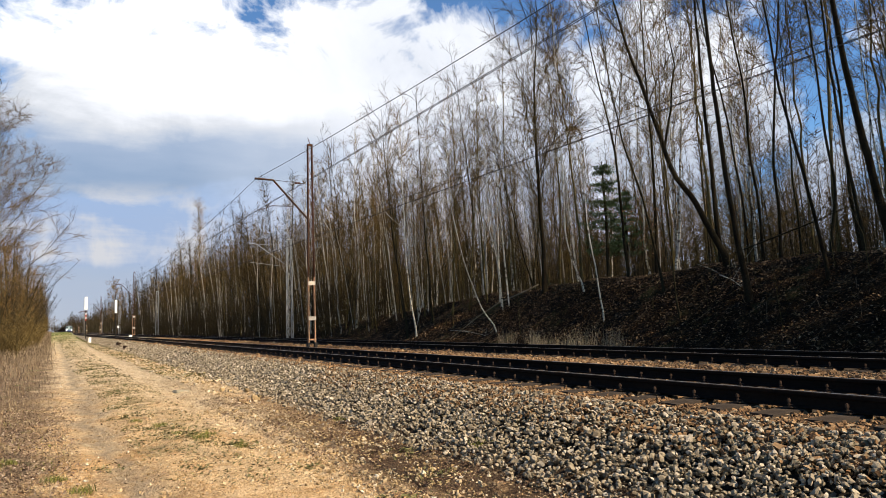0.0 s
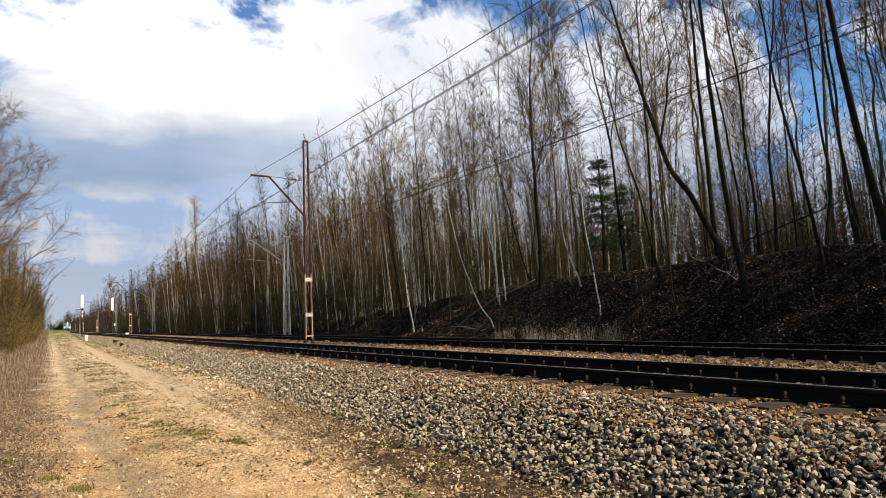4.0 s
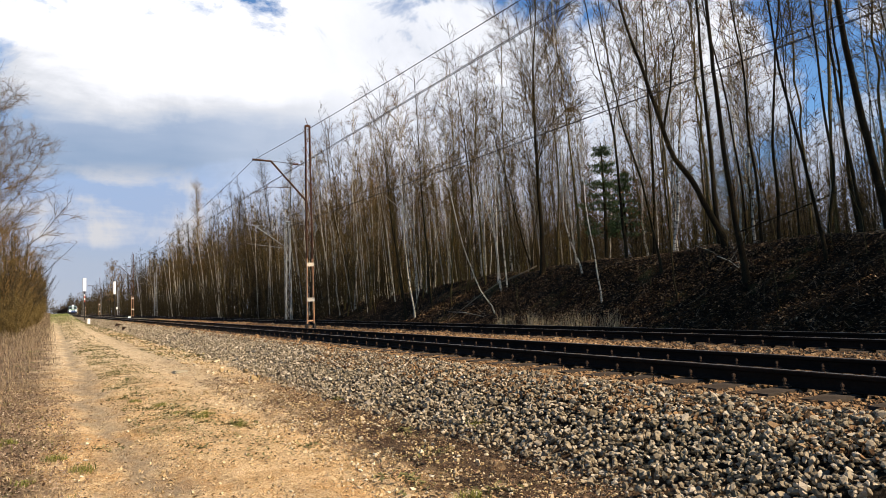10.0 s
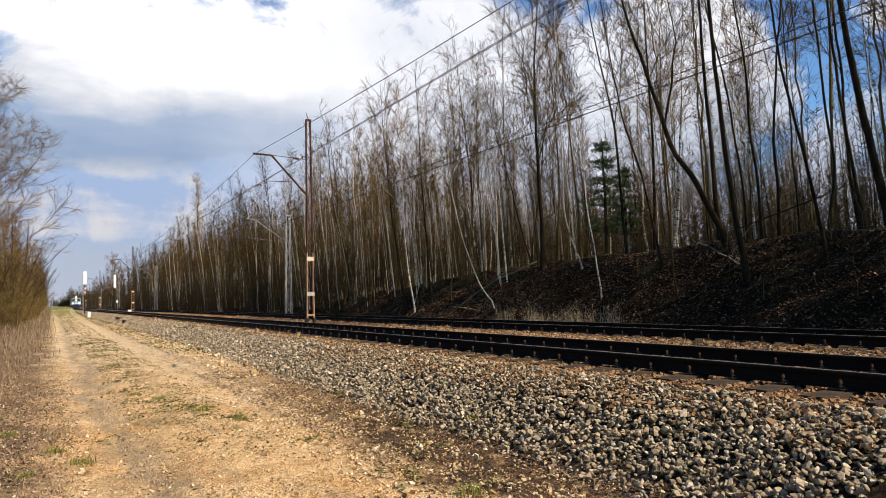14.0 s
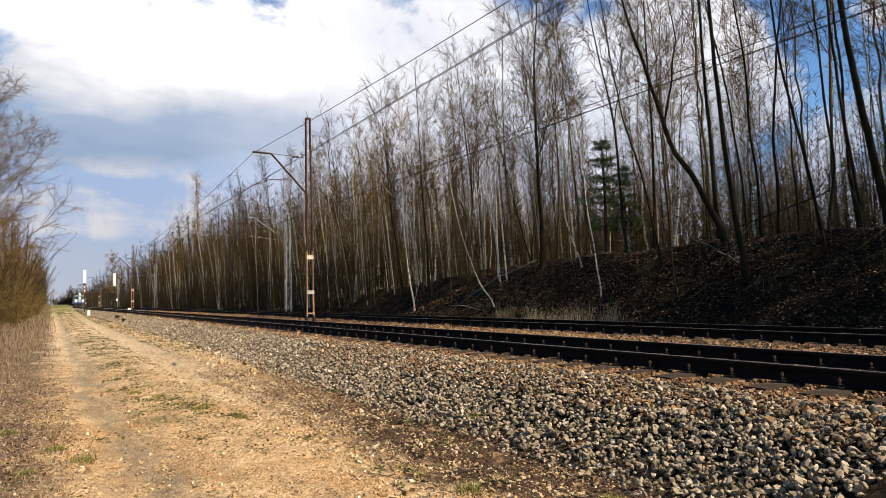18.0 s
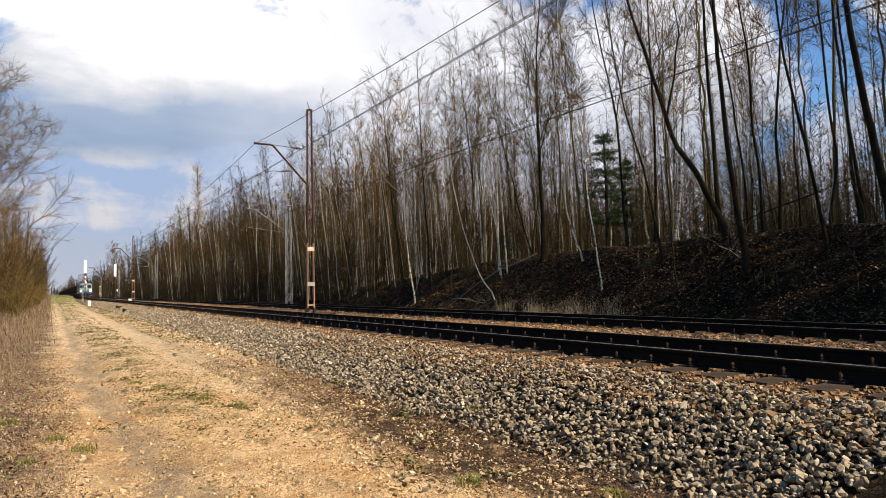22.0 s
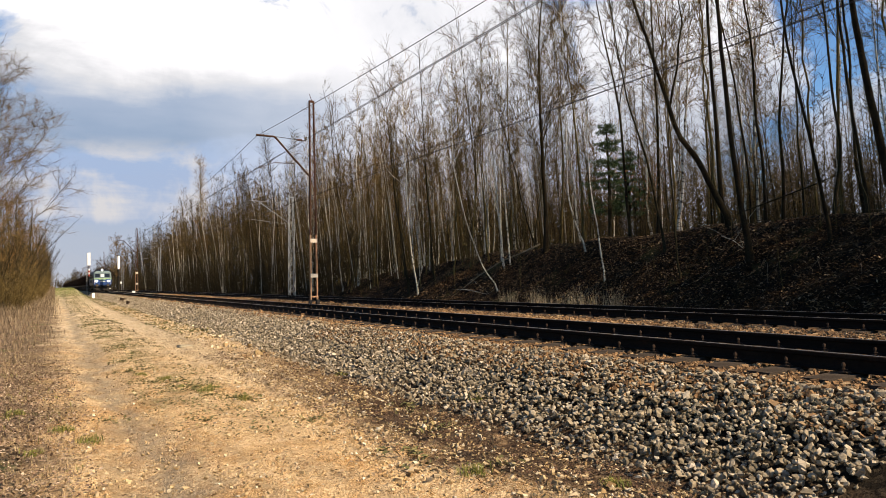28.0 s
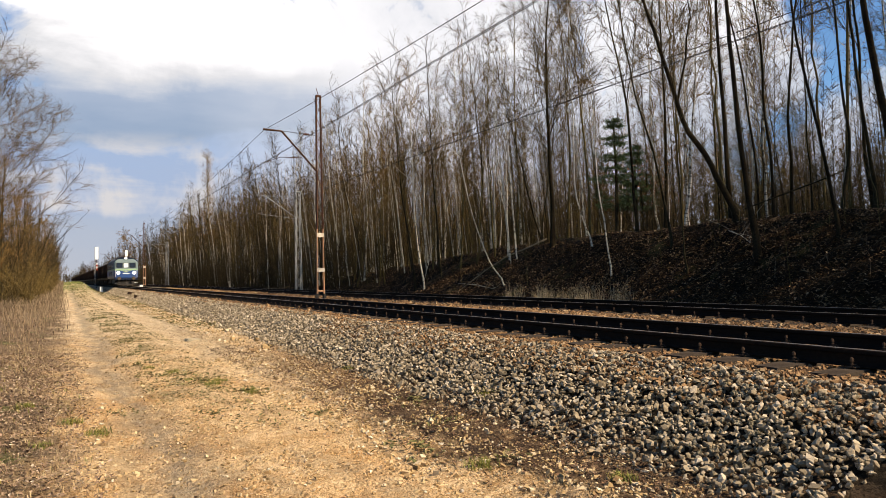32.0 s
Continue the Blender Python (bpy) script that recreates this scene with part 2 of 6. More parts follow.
    M["loco_blue"] = surface("blue_loco_paint", patina((0.012, 0.045, 0.156), (0.0168, 0.054, 0.174), 1.5, (0.018, 0.036, 0.09)), 0.35, 0.0, specular=0.5)
    M["loco_dark"] = surface("dark_blue_loco_paint", patina((0.009, 0.015, 0.03), (0.0125, 0.02, 0.0375), 1.5), 0.5)
    M["loco_green"] = surface("yellow_green_loco_paint", patina((0.225, 0.336, 0.195), (0.195, 0.296, 0.18), 2.0), 0.4)
    M["loco_cream"] = surface("pale_green_loco_paint", patina((0.11, 0.15, 0.155), (0.13, 0.17, 0.17), 2.0), 0.4)
    M["dark_glass"] = surface("dark_glass", (0.012, 0.016, 0.02), 0.08, 0.0, specular=0.5)
    M["pale_glass"] = surface("bright_glass", (0.45, 0.50, 0.52), 0.1, 0.0, specular=0.5)
    M["rubber"] = surface("black_rubber", (0.02, 0.02, 0.02), 0.7)
    M["lamp_glow"] = surface("lit_lamp", (0.9, 0.9, 0.85), 0.3, emit=(1.0, 0.97, 0.88), strength=9.0)
    M["wheel_steel"] = surface("dirty_wheel_steel", patina((0.06, 0.045, 0.035), (0.10, 0.08, 0.06), 4.0), 0.6, 0.3)
    M["wagon_brown"] = surface("rusty_wagon_paint", patina((0.0253, 0.0158, 0.0112), (0.0421, 0.0225, 0.0146), 0.9, (0.0112, 0.009, 0.00788)), 0.8)
    M["coal"] = surface("coal", patina((0.012, 0.012, 0.013), (0.025, 0.024, 0.024), 3.0), 0.6, 0.0, grain(12), 0.06)
    M["rust_paint"] = surface("rusted_mast_paint", patina((0.065, 0.0292, 0.0182), (0.0975, 0.0455, 0.026), 2.0, (0.0325, 0.0143, 0.00975)), 0.75, 0.0, grain(60), 0.001)
    M["orange_paint"] = surface("faded_orange_paint", patina((0.42, 0.22, 0.12), (0.50, 0.30, 0.18), 2.5, (0.20, 0.09, 0.05)), 0.7)
    M["plate"] = surface("pale_plate", patina((0.70, 0.62, 0.50), (0.60, 0.50, 0.38), 6.0), 0.6)
    M["galvanised"] = surface("galvanised_steel", patina((0.225, 0.236, 0.236), (0.315, 0.32, 0.315), 3.0), 0.6, 0.0)
    M["wire"] = surface("copper_wire", (0.045, 0.038, 0.034), 0.6, 0.3)
    M["porcelain"] = surface("brown_porcelain", (0.09, 0.045, 0.03), 0.25)
    M["white_paint"] = surface("white_paint", patina((0.80, 0.80, 0.78), (0.72, 0.72, 0.69), 5.0, (0.55, 0.54, 0.5)), 0.5)
    M["red_paint"] = surface("red_paint", patina((0.50, 0.07, 0.04), (0.40, 0.06, 0.04), 5.0), 0.5)
    M["black_paint"] = surface("black_paint", patina((0.0225, 0.021, 0.0195), (0.0338, 0.03, 0.027), 5.0), 0.6)
    M["concrete"] = surface("concrete", patina((0.42, 0.40, 0.36), (0.50, 0.48, 0.44), 4.0), 0.9, 0.0, grain(60), 0.003)


def ground_colour(n, w):
    sep = n.add("SeparateXYZ", i_Vector=w)
    x, y, z = sep.outputs
    wob = n.math("MULTIPLY", n.math("SUBTRACT", n.noise(w, 0.55, 5.0, 0.6), 0.5), 2.2)
    xx = n.math("ADD", x, wob)
    fine = n.noise(w, 14.0, 6.0, 0.65)
    mid = n.noise(w, 1.4, 6.0, 0.6)
    grit = n.noise(w, 55.0, 3.0, 0.7)
    sand = n.ramp(n.math("ADD", n.math("ADD", n.math("MULTIPLY", fine, 0.5), n.math("MULTIPLY", mid, 0.35)), n.math("MULTIPLY", n.math("SUBTRACT", grit, 0.33), 0.80)),
                  (0.38, (0.24, 0.145, 0.07)), (0.46, (0.46, 0.315, 0.165)), (0.53, (0.62, 0.465, 0.285)), (0.62, (0.80, 0.67, 0.48)))
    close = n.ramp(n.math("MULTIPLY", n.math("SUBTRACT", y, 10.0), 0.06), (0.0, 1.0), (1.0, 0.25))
    sand = n.mix(n.math("MULTIPLY", close, n.ramp(n.noise(w, 0.8, 5.0, 0.65, 0.6), (0.46, 0.0), (0.62, 0.6))), sand, n.ramp(grit, (0.36, (0.34, 0.18, 0.07)), (0.62, (0.70, 0.45, 0.21))))
    sand = n.mix(n.ramp(n.noise(w, 1.9, 6.0, 0.7), (0.55, 0.0), (0.68, 0.45)), sand, n.ramp(grit, (0.3, (0.20, 0.14, 0.085)), (0.7, (0.44, 0.34, 0.22))))
    grey = n.ramp(fine, (0.3, (0.20, 0.165, 0.12)), (0.7, (0.36, 0.30, 0.22)))
    rut = n.ramp(n.math("ABSOLUTE", n.math("SUBTRACT", xx, 0.75)), (0.0, 1.0), (0.38, 0.0))
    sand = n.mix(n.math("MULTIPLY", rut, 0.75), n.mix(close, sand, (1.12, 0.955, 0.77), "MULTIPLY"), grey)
    lane = n.math("MULTIPLY", n.ramp(n.math("ABSOLUTE", n.math("SUBTRACT", xx, 2.9)), (0.0, 1.0), (0.9, 0.0)), n.ramp(n.math("MULTIPLY", n.math("SUBTRACT", y, 7.0), 0.2), (0.0, 0.0), (1.0, 1.0)))
    sand = n.mix(n.math("MULTIPLY", lane, 0.65), sand, n.ramp(grit, (0.36, (0.42, 0.28, 0.15)), (0.50, (0.72, 0.54, 0.33)), (0.62, (0.88, 0.74, 0.52))))
    middle = n.math("MULTIPLY", n.ramp(n.math("ABSOLUTE", n.math("SUBTRACT", xx, 1.6)), (0.0, 1.0), (0.6, 0.0)), n.ramp(n.noise(w, 1.1, 6.0, 0.7), (0.47, 0.0), (0.58, 1.0)))
    middle = n.math("MULTIPLY", middle, n.ramp(n.math("MULTIPLY", n.math("SUBTRACT", y, 7.5), 0.3), (0.0, 0.0), (1.0, 0.85)))
    sand = n.mix(middle, sand, n.ramp(fine, (0.34, (0.07, 0.065, 0.025)), (0.5, (0.20, 0.165, 0.075)), (0.64, (0.34, 0.26, 0.14))))
    along = n.add("Mapping", i_Vector=w)
    along.inputs["Scale"].default_value = (1.7, 0.28, 1.0)
    streak = n.ramp(n.noise(along.outputs[0], 1.9, 6.0, 0.7, 0.4), (0.46, 0.0), (0.64, 0.5))
    sand = n.mix(streak, sand, n.ramp(n.noise(w, 5.0, 6.0, 0.7), (0.36, (0.22, 0.15, 0.085)), (0.52, (0.44, 0.32, 0.19)), (0.66, (0.66, 0.51, 0.32))))
    litter = n.ramp(n.math("ADD", n.math("MULTIPLY", fine, 0.7), n.math("MULTIPLY", mid, 0.3)),
                    (0.32, (0.07, 0.045, 0.028)), (0.50, (0.20, 0.135, 0.085)), (0.66, (0.33, 0.25, 0.165)))
    green = n.ramp(fine, (0.3, (0.06, 0.085, 0.02)), (0.7, (0.17, 0.20, 0.06)))
    verge = n.mix(n.ramp(n.noise(w, 0.9, 5.0), (0.56, 0.0), (0.70, 0.7)), litter, green)
    # strips: verge, sandy way, weedy foot of the ballast, ballast bed, wooded bank
    a = n.mix(n.ramp(n.math("ADD", n.math("MULTIPLY", xx, 0.5), 0.5), (0.30, 0.0), (0.62, 1.0)), verge, sand)
    soil = n.mix(n.ramp(n.noise(w, 2.5, 5.0), (0.57, 0.0), (0.70, 0.6)), n.mix(0.65, litter, (0.045, 0.022, 0.011)), sand)
    a = n.mix(n.ramp(n.math("ADD", n.math("MULTIPLY", n.math("SUBTRACT", xx, 3.15), 1.0), 0.5), (0.30, 0.0), (0.70, 1.0)), a, n.mix(n.ramp(n.math("MULTIPLY", n.math("SUBTRACT", y, 9.0), 0.12), (0.0, 0.0), (1.0, 0.8)), soil, sand))
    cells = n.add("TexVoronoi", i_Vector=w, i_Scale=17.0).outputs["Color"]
    # near bed blackened as painted shade between the stones, stone-coloured further off
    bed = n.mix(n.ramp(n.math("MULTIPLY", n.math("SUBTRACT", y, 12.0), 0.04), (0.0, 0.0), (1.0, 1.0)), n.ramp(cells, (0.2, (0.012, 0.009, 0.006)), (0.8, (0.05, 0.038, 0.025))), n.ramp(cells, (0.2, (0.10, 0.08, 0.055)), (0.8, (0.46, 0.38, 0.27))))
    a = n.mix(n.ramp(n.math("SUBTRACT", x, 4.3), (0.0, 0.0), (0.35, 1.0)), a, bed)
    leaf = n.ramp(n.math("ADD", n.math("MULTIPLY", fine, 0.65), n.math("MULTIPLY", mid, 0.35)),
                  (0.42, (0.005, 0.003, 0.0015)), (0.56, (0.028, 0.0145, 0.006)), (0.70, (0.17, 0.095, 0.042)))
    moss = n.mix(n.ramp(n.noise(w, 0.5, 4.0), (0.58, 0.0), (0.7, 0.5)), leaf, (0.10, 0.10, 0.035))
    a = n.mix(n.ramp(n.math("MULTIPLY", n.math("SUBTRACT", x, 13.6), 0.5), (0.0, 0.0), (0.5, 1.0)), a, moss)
    far = n.ramp(n.math("MULTIPLY", n.math("SUBTRACT", y, 60.0), 0.01), (0.0, 0.0), (0.5, 1.0))
    way = n.math("MULTIPLY", n.math("MULTIPLY", far, n.ramp(n.noise(w, 0.35, 4.0), (0.35, 0.0), (0.6, 1.0))), n.ramp(n.math("ADD", n.math("MULTIPLY", x, 0.2), 0.2), (0.0, 1.0), (0.98, 1.0), (1.0, 0.0)))
    return n.mix(1.0, n.mix(n.math("MULTIPLY", way, 0.85), a, n.ramp(fine, (0.3, (0.10, 0.11, 0.035)), (0.7, (0.23, 0.22, 0.09)))), (0.90, 0.92, 0.94), "MULTIPLY")


build_materials()
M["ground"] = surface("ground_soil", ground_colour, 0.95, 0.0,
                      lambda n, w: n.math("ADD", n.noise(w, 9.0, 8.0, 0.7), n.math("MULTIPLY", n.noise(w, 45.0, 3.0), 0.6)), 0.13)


# ---- small builders ----
def mesh_of(name, verts, faces, material, smooth=False):
    me = bpy.data.meshes.new(name)
    me.from_pydata([tuple(v) for v in verts], [], [tuple(f) for f in faces])
    me.materials.append(M[material] if isinstance(material, str) else material)
    if smooth:
        me.polygons.foreach_set("use_smooth", [True] * len(me.polygons))
    me.update()
    return me


def thing(name, me, label, category, group="", kind="", at=None, parent=None):
    ob = new(name, me)
    if at is not None:
        ob.matrix_basis = at
    if parent:
        ob.parent = parent
    return tagged(ob, label, category, group, kind)


class Shape:
    """Vertices and faces of one mesh, gathered from boxes, tubes and extruded outlines."""

    def __init__(self):
        self.v, self.f = [], []

    def add(self, verts, faces):
        k = len(self.v)
        self.v += [tuple(p) for p in verts]
        self.f += [tuple(i + k for i in q) for q in faces]
        return self

    def box(self, x0, y0, z0, x1, y1, z1, bevel=0.0):
        if bevel <= 0:
            v = [(x, y, z) for x in (x0, x1) for y in (y0, y1) for z in (z0, z1)]
            return self.add(v, [(0, 1, 3, 2), (4, 6, 7, 5), (0, 4, 5, 1), (2, 3, 7, 6), (0, 2, 6, 4), (1, 5, 7, 3)])
        bm = bmesh.new()
        bmesh.ops.create_cube(bm, size=1.0, matrix=Matrix.Translation(((x0 + x1) / 2, (y0 + y1) / 2, (z0 + z1) / 2)) @ Matrix.Diagonal((x1 - x0, y1 - y0, z1 - z0, 1)))
        bmesh.ops.bevel(bm, geom=bm.edges[:], offset=bevel, segments=2, affect="EDGES")
        return self.take(bm)

    def take(self, bm):
        bm.verts.index_update()
        self.add([v.co[:] for v in bm.verts], [[v.index for v in f.verts] for f in bm.faces])
        bm.free()
        return self

    def bar(self, a, b, r, sides=6, r2=None):
        return self.tube([a, b], [r, r if r2 is None else r2], sides, True)

    def tube(self, points, radii, sides=6, caps=True):
        p = np.asarray(points, float)
        t = np.gradient(p, axis=0)
        t /= np.linalg.norm(t, axis=1)[:, None] + 1e-12
        ref = np.where(np.abs(t[:, 2:3]) > 0.9, [[1.0, 0, 0]], [[0, 0, 1.0]])
        u = np.cross(ref, t)
        u /= np.linalg.norm(u, axis=1)[:, None] + 1e-12
        w = np.cross(t, u)
        ang = np.arange(sides) * 2 * np.pi / sides + (np.pi / 4 if sides == 4 else 0)
        ring = (np.cos(ang)[None, :, None] * u[:, None] + np.sin(ang)[None, :, None] * w[:, None]) * np.asarray(radii, float)[:, None, None]
        v = (p[:, None] + ring).reshape(-1, 3)
        n = len(p)
        f = []
        for i in range(n - 1):
            for j in range(sides):
                k = (j + 1) % sides
                f.append((i * sides + j, i * sides + k, (i + 1) * sides + k, (i + 1) * sides + j))
        if caps:
            f.append(tuple(range(sides - 1, -1, -1)))
            f.append(tuple((n - 1) * sides + j for j in range(sides)))
        return self.add(v, f)

    def batch(self, paths, radii, sides=3):
        """Many tubes of equally many points at once: paths n x m x 3, radii n x m."""
        p, r = np.asarray(paths, float), np.asarray(radii, float)
        n, m = p.shape[:2]
        t = p[:, -1] - p[:, 0]
        t /= np.linalg.norm(t, axis=1)[:, None] + 1e-12
        ref = np.where(np.abs(t[:, 2:3]) > 0.9, [[1.0, 0, 0]], [[0, 0, 1.0]])
        u = np.cross(ref, t)
        u /= np.linalg.norm(u, axis=1)[:, None] + 1e-12
        w = np.cross(t, u)
        ang = np.arange(sides) * 2 * np.pi / sides
        ring = np.cos(ang)[None, :, None] * u[:, None] + np.sin(ang)[None, :, None] * w[:, None]
        v = p[:, :, None] + ring[:, None] * r[:, :, None, None]
        i, j = np.meshgrid(np.arange(m - 1), np.arange(sides), indexing="ij")
        k = (j + 1) % sides
        quad = np.stack([i * sides + j, i * sides + k, (i + 1) * sides + k, (i + 1) * sides + j], -1).reshape(-1, 4)
        f = (quad[None] + (np.arange(n) * m * sides)[:, None, None] + len(self.v)).reshape(-1, 4)
        self.v += v.reshape(-1, 3).tolist()
        self.f += f.tolist()
        return self

    def spikes(self, paths, radii):
        """Many thin twigs at once, each a three-sided spike from its foot to its tip."""
        p, r = np.asarray(paths, float), np.asarray(radii, float)
        t = p[:, -1] - p[:, 0]
        t /= np.linalg.norm(t, axis=1)[:, None] + 1e-12
        ref = np.where(np.abs(t[:, 2:3]) > 0.9, [[1.0, 0, 0]], [[0, 0, 1.0]])
        u = np.cross(ref, t)
        u /= np.linalg.norm(u, axis=1)[:, None] + 1e-12
        w = np.cross(t, u)
        ang = np.arange(3) * 2 * np.pi / 3
        ring = (np.cos(ang)[None, :, None] * u[:, None] + np.sin(ang)[None, :, None] * w[:, None]) * r[:, None, None]
        v = np.concatenate([p[:, :1] + ring, p[:, -1:]], 1)
        f = (np.array([[0, 1, 3], [1, 2, 3], [2, 0, 3]])[None] + (np.arange(len(p)) * 4)[:, None, None] + len(self.v)).reshape(-1, 3)
        self.v += v.reshape(-1, 3).tolist()
        self.f += f.tolist()
        return self

    def extrude(self, outline, y0, y1):
        """An outline in x and z, drawn along y."""
        n = len(outline)
        v = [(x, y0, z) for x, z in outline] + [(x, y1, z) for x, z in outline]
        f = [(i, (i + 1) % n, n + (i + 1) % n, n + i) for i in range(n)]
        return self.add(v, f + [tuple(range(n - 1, -1, -1)), tuple(range(n, 2 * n))])

    def mesh(self, name, material, smooth=False):
        return mesh_of(name, self.v, self.f, material, smooth)


def part(name, shape, material, parent, label="", smooth=False, at=None):
    ob = new(name, shape.mesh(name, material, smooth) if isinstance(shape, Shape) else shape)
    ob.parent = parent
    if at is not None:
        ob.matrix_basis = at
    return tagged(ob, label)


def bare(name, label, category, group="", kind="", at=None):
    return thing(name, None, label, category, group, kind, at)


# ---- the lie of the land ----
RAIL_TOP = 0.80
NEAR_RAIL, GAUGE, APART = 6.52, 1.505, 4.80
NEAR_TRACK, FAR_TRACK = NEAR_RAIL + GAUGE / 2, NEAR_RAIL + APART + GAUGE / 2
BED = 0.588


def ease(a, b, v):
    k = np.clip((np.asarray(v, float) - a) / (b - a), 0, 1)
    return k * k * (3 - 2 * k)


def crest(y):
    return np.interp(y, [0, 24, 32, 40, 50, 64, 90, 200], [3.2, 3.15, 2.85, 2.4, 1.75, 1.2, 1.0, 1.0])


def ripple(x, y, s):
    return np.sin(x * s * 1.3 + 1.7 * np.sin(y * s * 0.7)) * np.sin(y * s * 1.1 + 1.3 * np.sin(x * s * 0.9 + 2))


def land(x, y):
    x, y = np.asarray(x, float), np.asarray(y, float)
    rise = 1.45 * ease(60, 190, y) * (1 - ease(3.2, 4.6, x))
    foot = np.interp(y, [0, 10, 25, 84, 140], [4.15, 4.25, 4.7, 5.0, 5.0])
    z = rise + 0.03 * ripple(x, y, 1.3) * (1 - ease(3.5, 4.5, x)) + 0.012 * ripple(x, y, 5.0)
    z = z - 0.05 * np.exp(-((x - 0.75) / 0.3) ** 2) - 0.04 * np.exp(-((x - 2.6) / 0.35) ** 2)
    z = z + 0.10 * ease(-0.2, -1.6, x) + 0.5 * ease(-3.5, -9, x)
    bed = BED * np.clip((x - foot) / (5.75 - foot), 0, 1)
    z = np.where(x > foot, np.maximum(bed, z * (1 - ease(0, 0.4, x - foot)) + bed), z)
    z = z - 0.30 * ease(13.7, 14.6, x)
    bank = (crest(y) - 0.3) * ease(15.0, 20.4, x) + 0.12 * ripple(x, y, 0.8) * ease(15, 16, x)
    return z + bank - 1.2 * ease(24, 60, x)


def build_ground():
    def steps(marks):
        out = []
        for a, b, d in marks:
            out += list(np.arange(a, b, d))
        return np.array(out + [marks[-1][1]])
    xs = steps([(-1500, -300, 300), (-300, -60, 40), (-60, -12, 6), (-12, -2, 0.5), (-2, 6.2, 0.1), (6.2, 14, 0.6), (14, 22, 0.25), (22, 40, 2), (40, 160, 20), (160, 1600, 240)])
    ys = steps([(-400, -40, 60), (-40, 2, 3), (2, 22, 0.12), (22, 60, 0.5), (60, 220, 4), (220, 600, 20), (600, 3000, 300)])
    gx, gy = np.meshgrid(xs, ys)
    gz = land(gx, gy)
    rng = np.random.default_rng(4)
    gz += rng.normal(0, 1, gz.shape) * (0.012 * ((gx < 5.9) & (gx > -2)) + 0.035 * ((gx > 15) & (gx < 22)))
    v = np.stack([gx, gy, gz], -1).reshape(-1, 3)
    w = len(xs)
    i = (np.arange(len(ys) - 1)[:, None] * w + np.arange(w - 1)[None]).ravel()
    f = np.stack([i, i + 1, i + w + 1, i + w], 1)
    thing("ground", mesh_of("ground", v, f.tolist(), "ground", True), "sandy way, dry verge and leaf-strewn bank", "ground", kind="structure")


build_ground()


# ---- the two tracks ----
def rail_outline():
    """The right half of a flat-bottomed rail mirrored, foot at z 0, head at 0.16."""
    half = [(0.067, 0.0), (0.067, 0.011), (0.02, 0.026), (0.009, 0.05), (0.009, 0.105), (0.034, 0.122), (0.035, 0.15), (0.026, 0.159)]
    return half + [(-x, z) for x, z in reversed(half)]


def build_track(centre, first, count, name, label):
    track = bare(name, label, "railway track", kind="structure", at=pose(centre, 0, 0))
    for side in (-1, 1):
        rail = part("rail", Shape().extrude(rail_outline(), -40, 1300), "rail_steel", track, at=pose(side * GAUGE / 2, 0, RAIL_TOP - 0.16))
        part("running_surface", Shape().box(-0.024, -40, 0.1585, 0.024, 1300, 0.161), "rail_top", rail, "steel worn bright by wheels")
    s = Shape()
    outline = [(-1.3, 0), (1.3, 0), (1.29, 0.14), (0.55, 0.16), (0.3, 0.12), (-0.3, 0.12), (-0.55, 0.16), (-1.29, 0.14)]
    s.extrude(outline, -0.13, 0.13)
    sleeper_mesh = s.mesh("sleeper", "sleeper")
    c = Shape().box(-0.04, -0.045, 0, 0.04, 0.045, 0.012, 0.003)
    c.bar((-0.015, 0, 0.0), (-0.015, 0, 0.095), 0.011, 6).bar((-0.015, 0, 0.06), (-0.015, 0, 0.085), 0.02, 6)
    c.tube([(0.03, -0.025, 0.012), (0.0, -0.025, 0.03), (-0.025, 0, 0.035), (0.0, 0.025, 0.03), (0.03, 0.025, 0.012)], [0.006] * 5, 5)
    clip_mesh = c.mesh("fastening", "fastening")
    rng = np.random.default_rng(7)
    for i in range(count):
        y = first + 0.6 * i
        sl = part("sleeper", sleeper_mesh, None, track, at=pose(0, y, RAIL_TOP - 0.322 + rng.normal(0, 0.003), 0, 0, rng.normal(0, 0.4)))
        for side in (-1, 1):
            for out in (-1, 1):
                part("fastening", clip_mesh, None, sl, at=pose(side * GAUGE / 2 + out * 0.10, 0, 0.16, 0, 0, 180 if out > 0 else 0))
    rest = Shape()
    for i in range(count, 900):
        y = first + 0.6 * i
        rest.box(-1.3, y - 0.13, RAIL_TOP - 0.33, 1.3, y + 0.13, RAIL_TOP - 0.17)
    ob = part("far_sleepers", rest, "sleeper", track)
    tagged(ob, kind="stuff")


build_track(NEAR_TRACK, 1.72, 90, "near_railway_track", "rusty rails on concrete sleepers in ballast")
build_track(FAR_TRACK, 1.45, 70, "far_railway_track", "dark rails on sleepers beside the wooded bank")


# ---- masts and wires ----
MAST_X, MAST_YS = 9.62, [-46.0, 29.4, 104.9, 180.4, 256.0, 331.0, 406.0]
LATTICE_X, LATTICE_YS = 15.05, [-24.5, 51.0, 126.0, 201.0, 276.0]
CONTACT, CARRIER = RAIL_TOP + 5.5, RAIL_TOP + 6.85


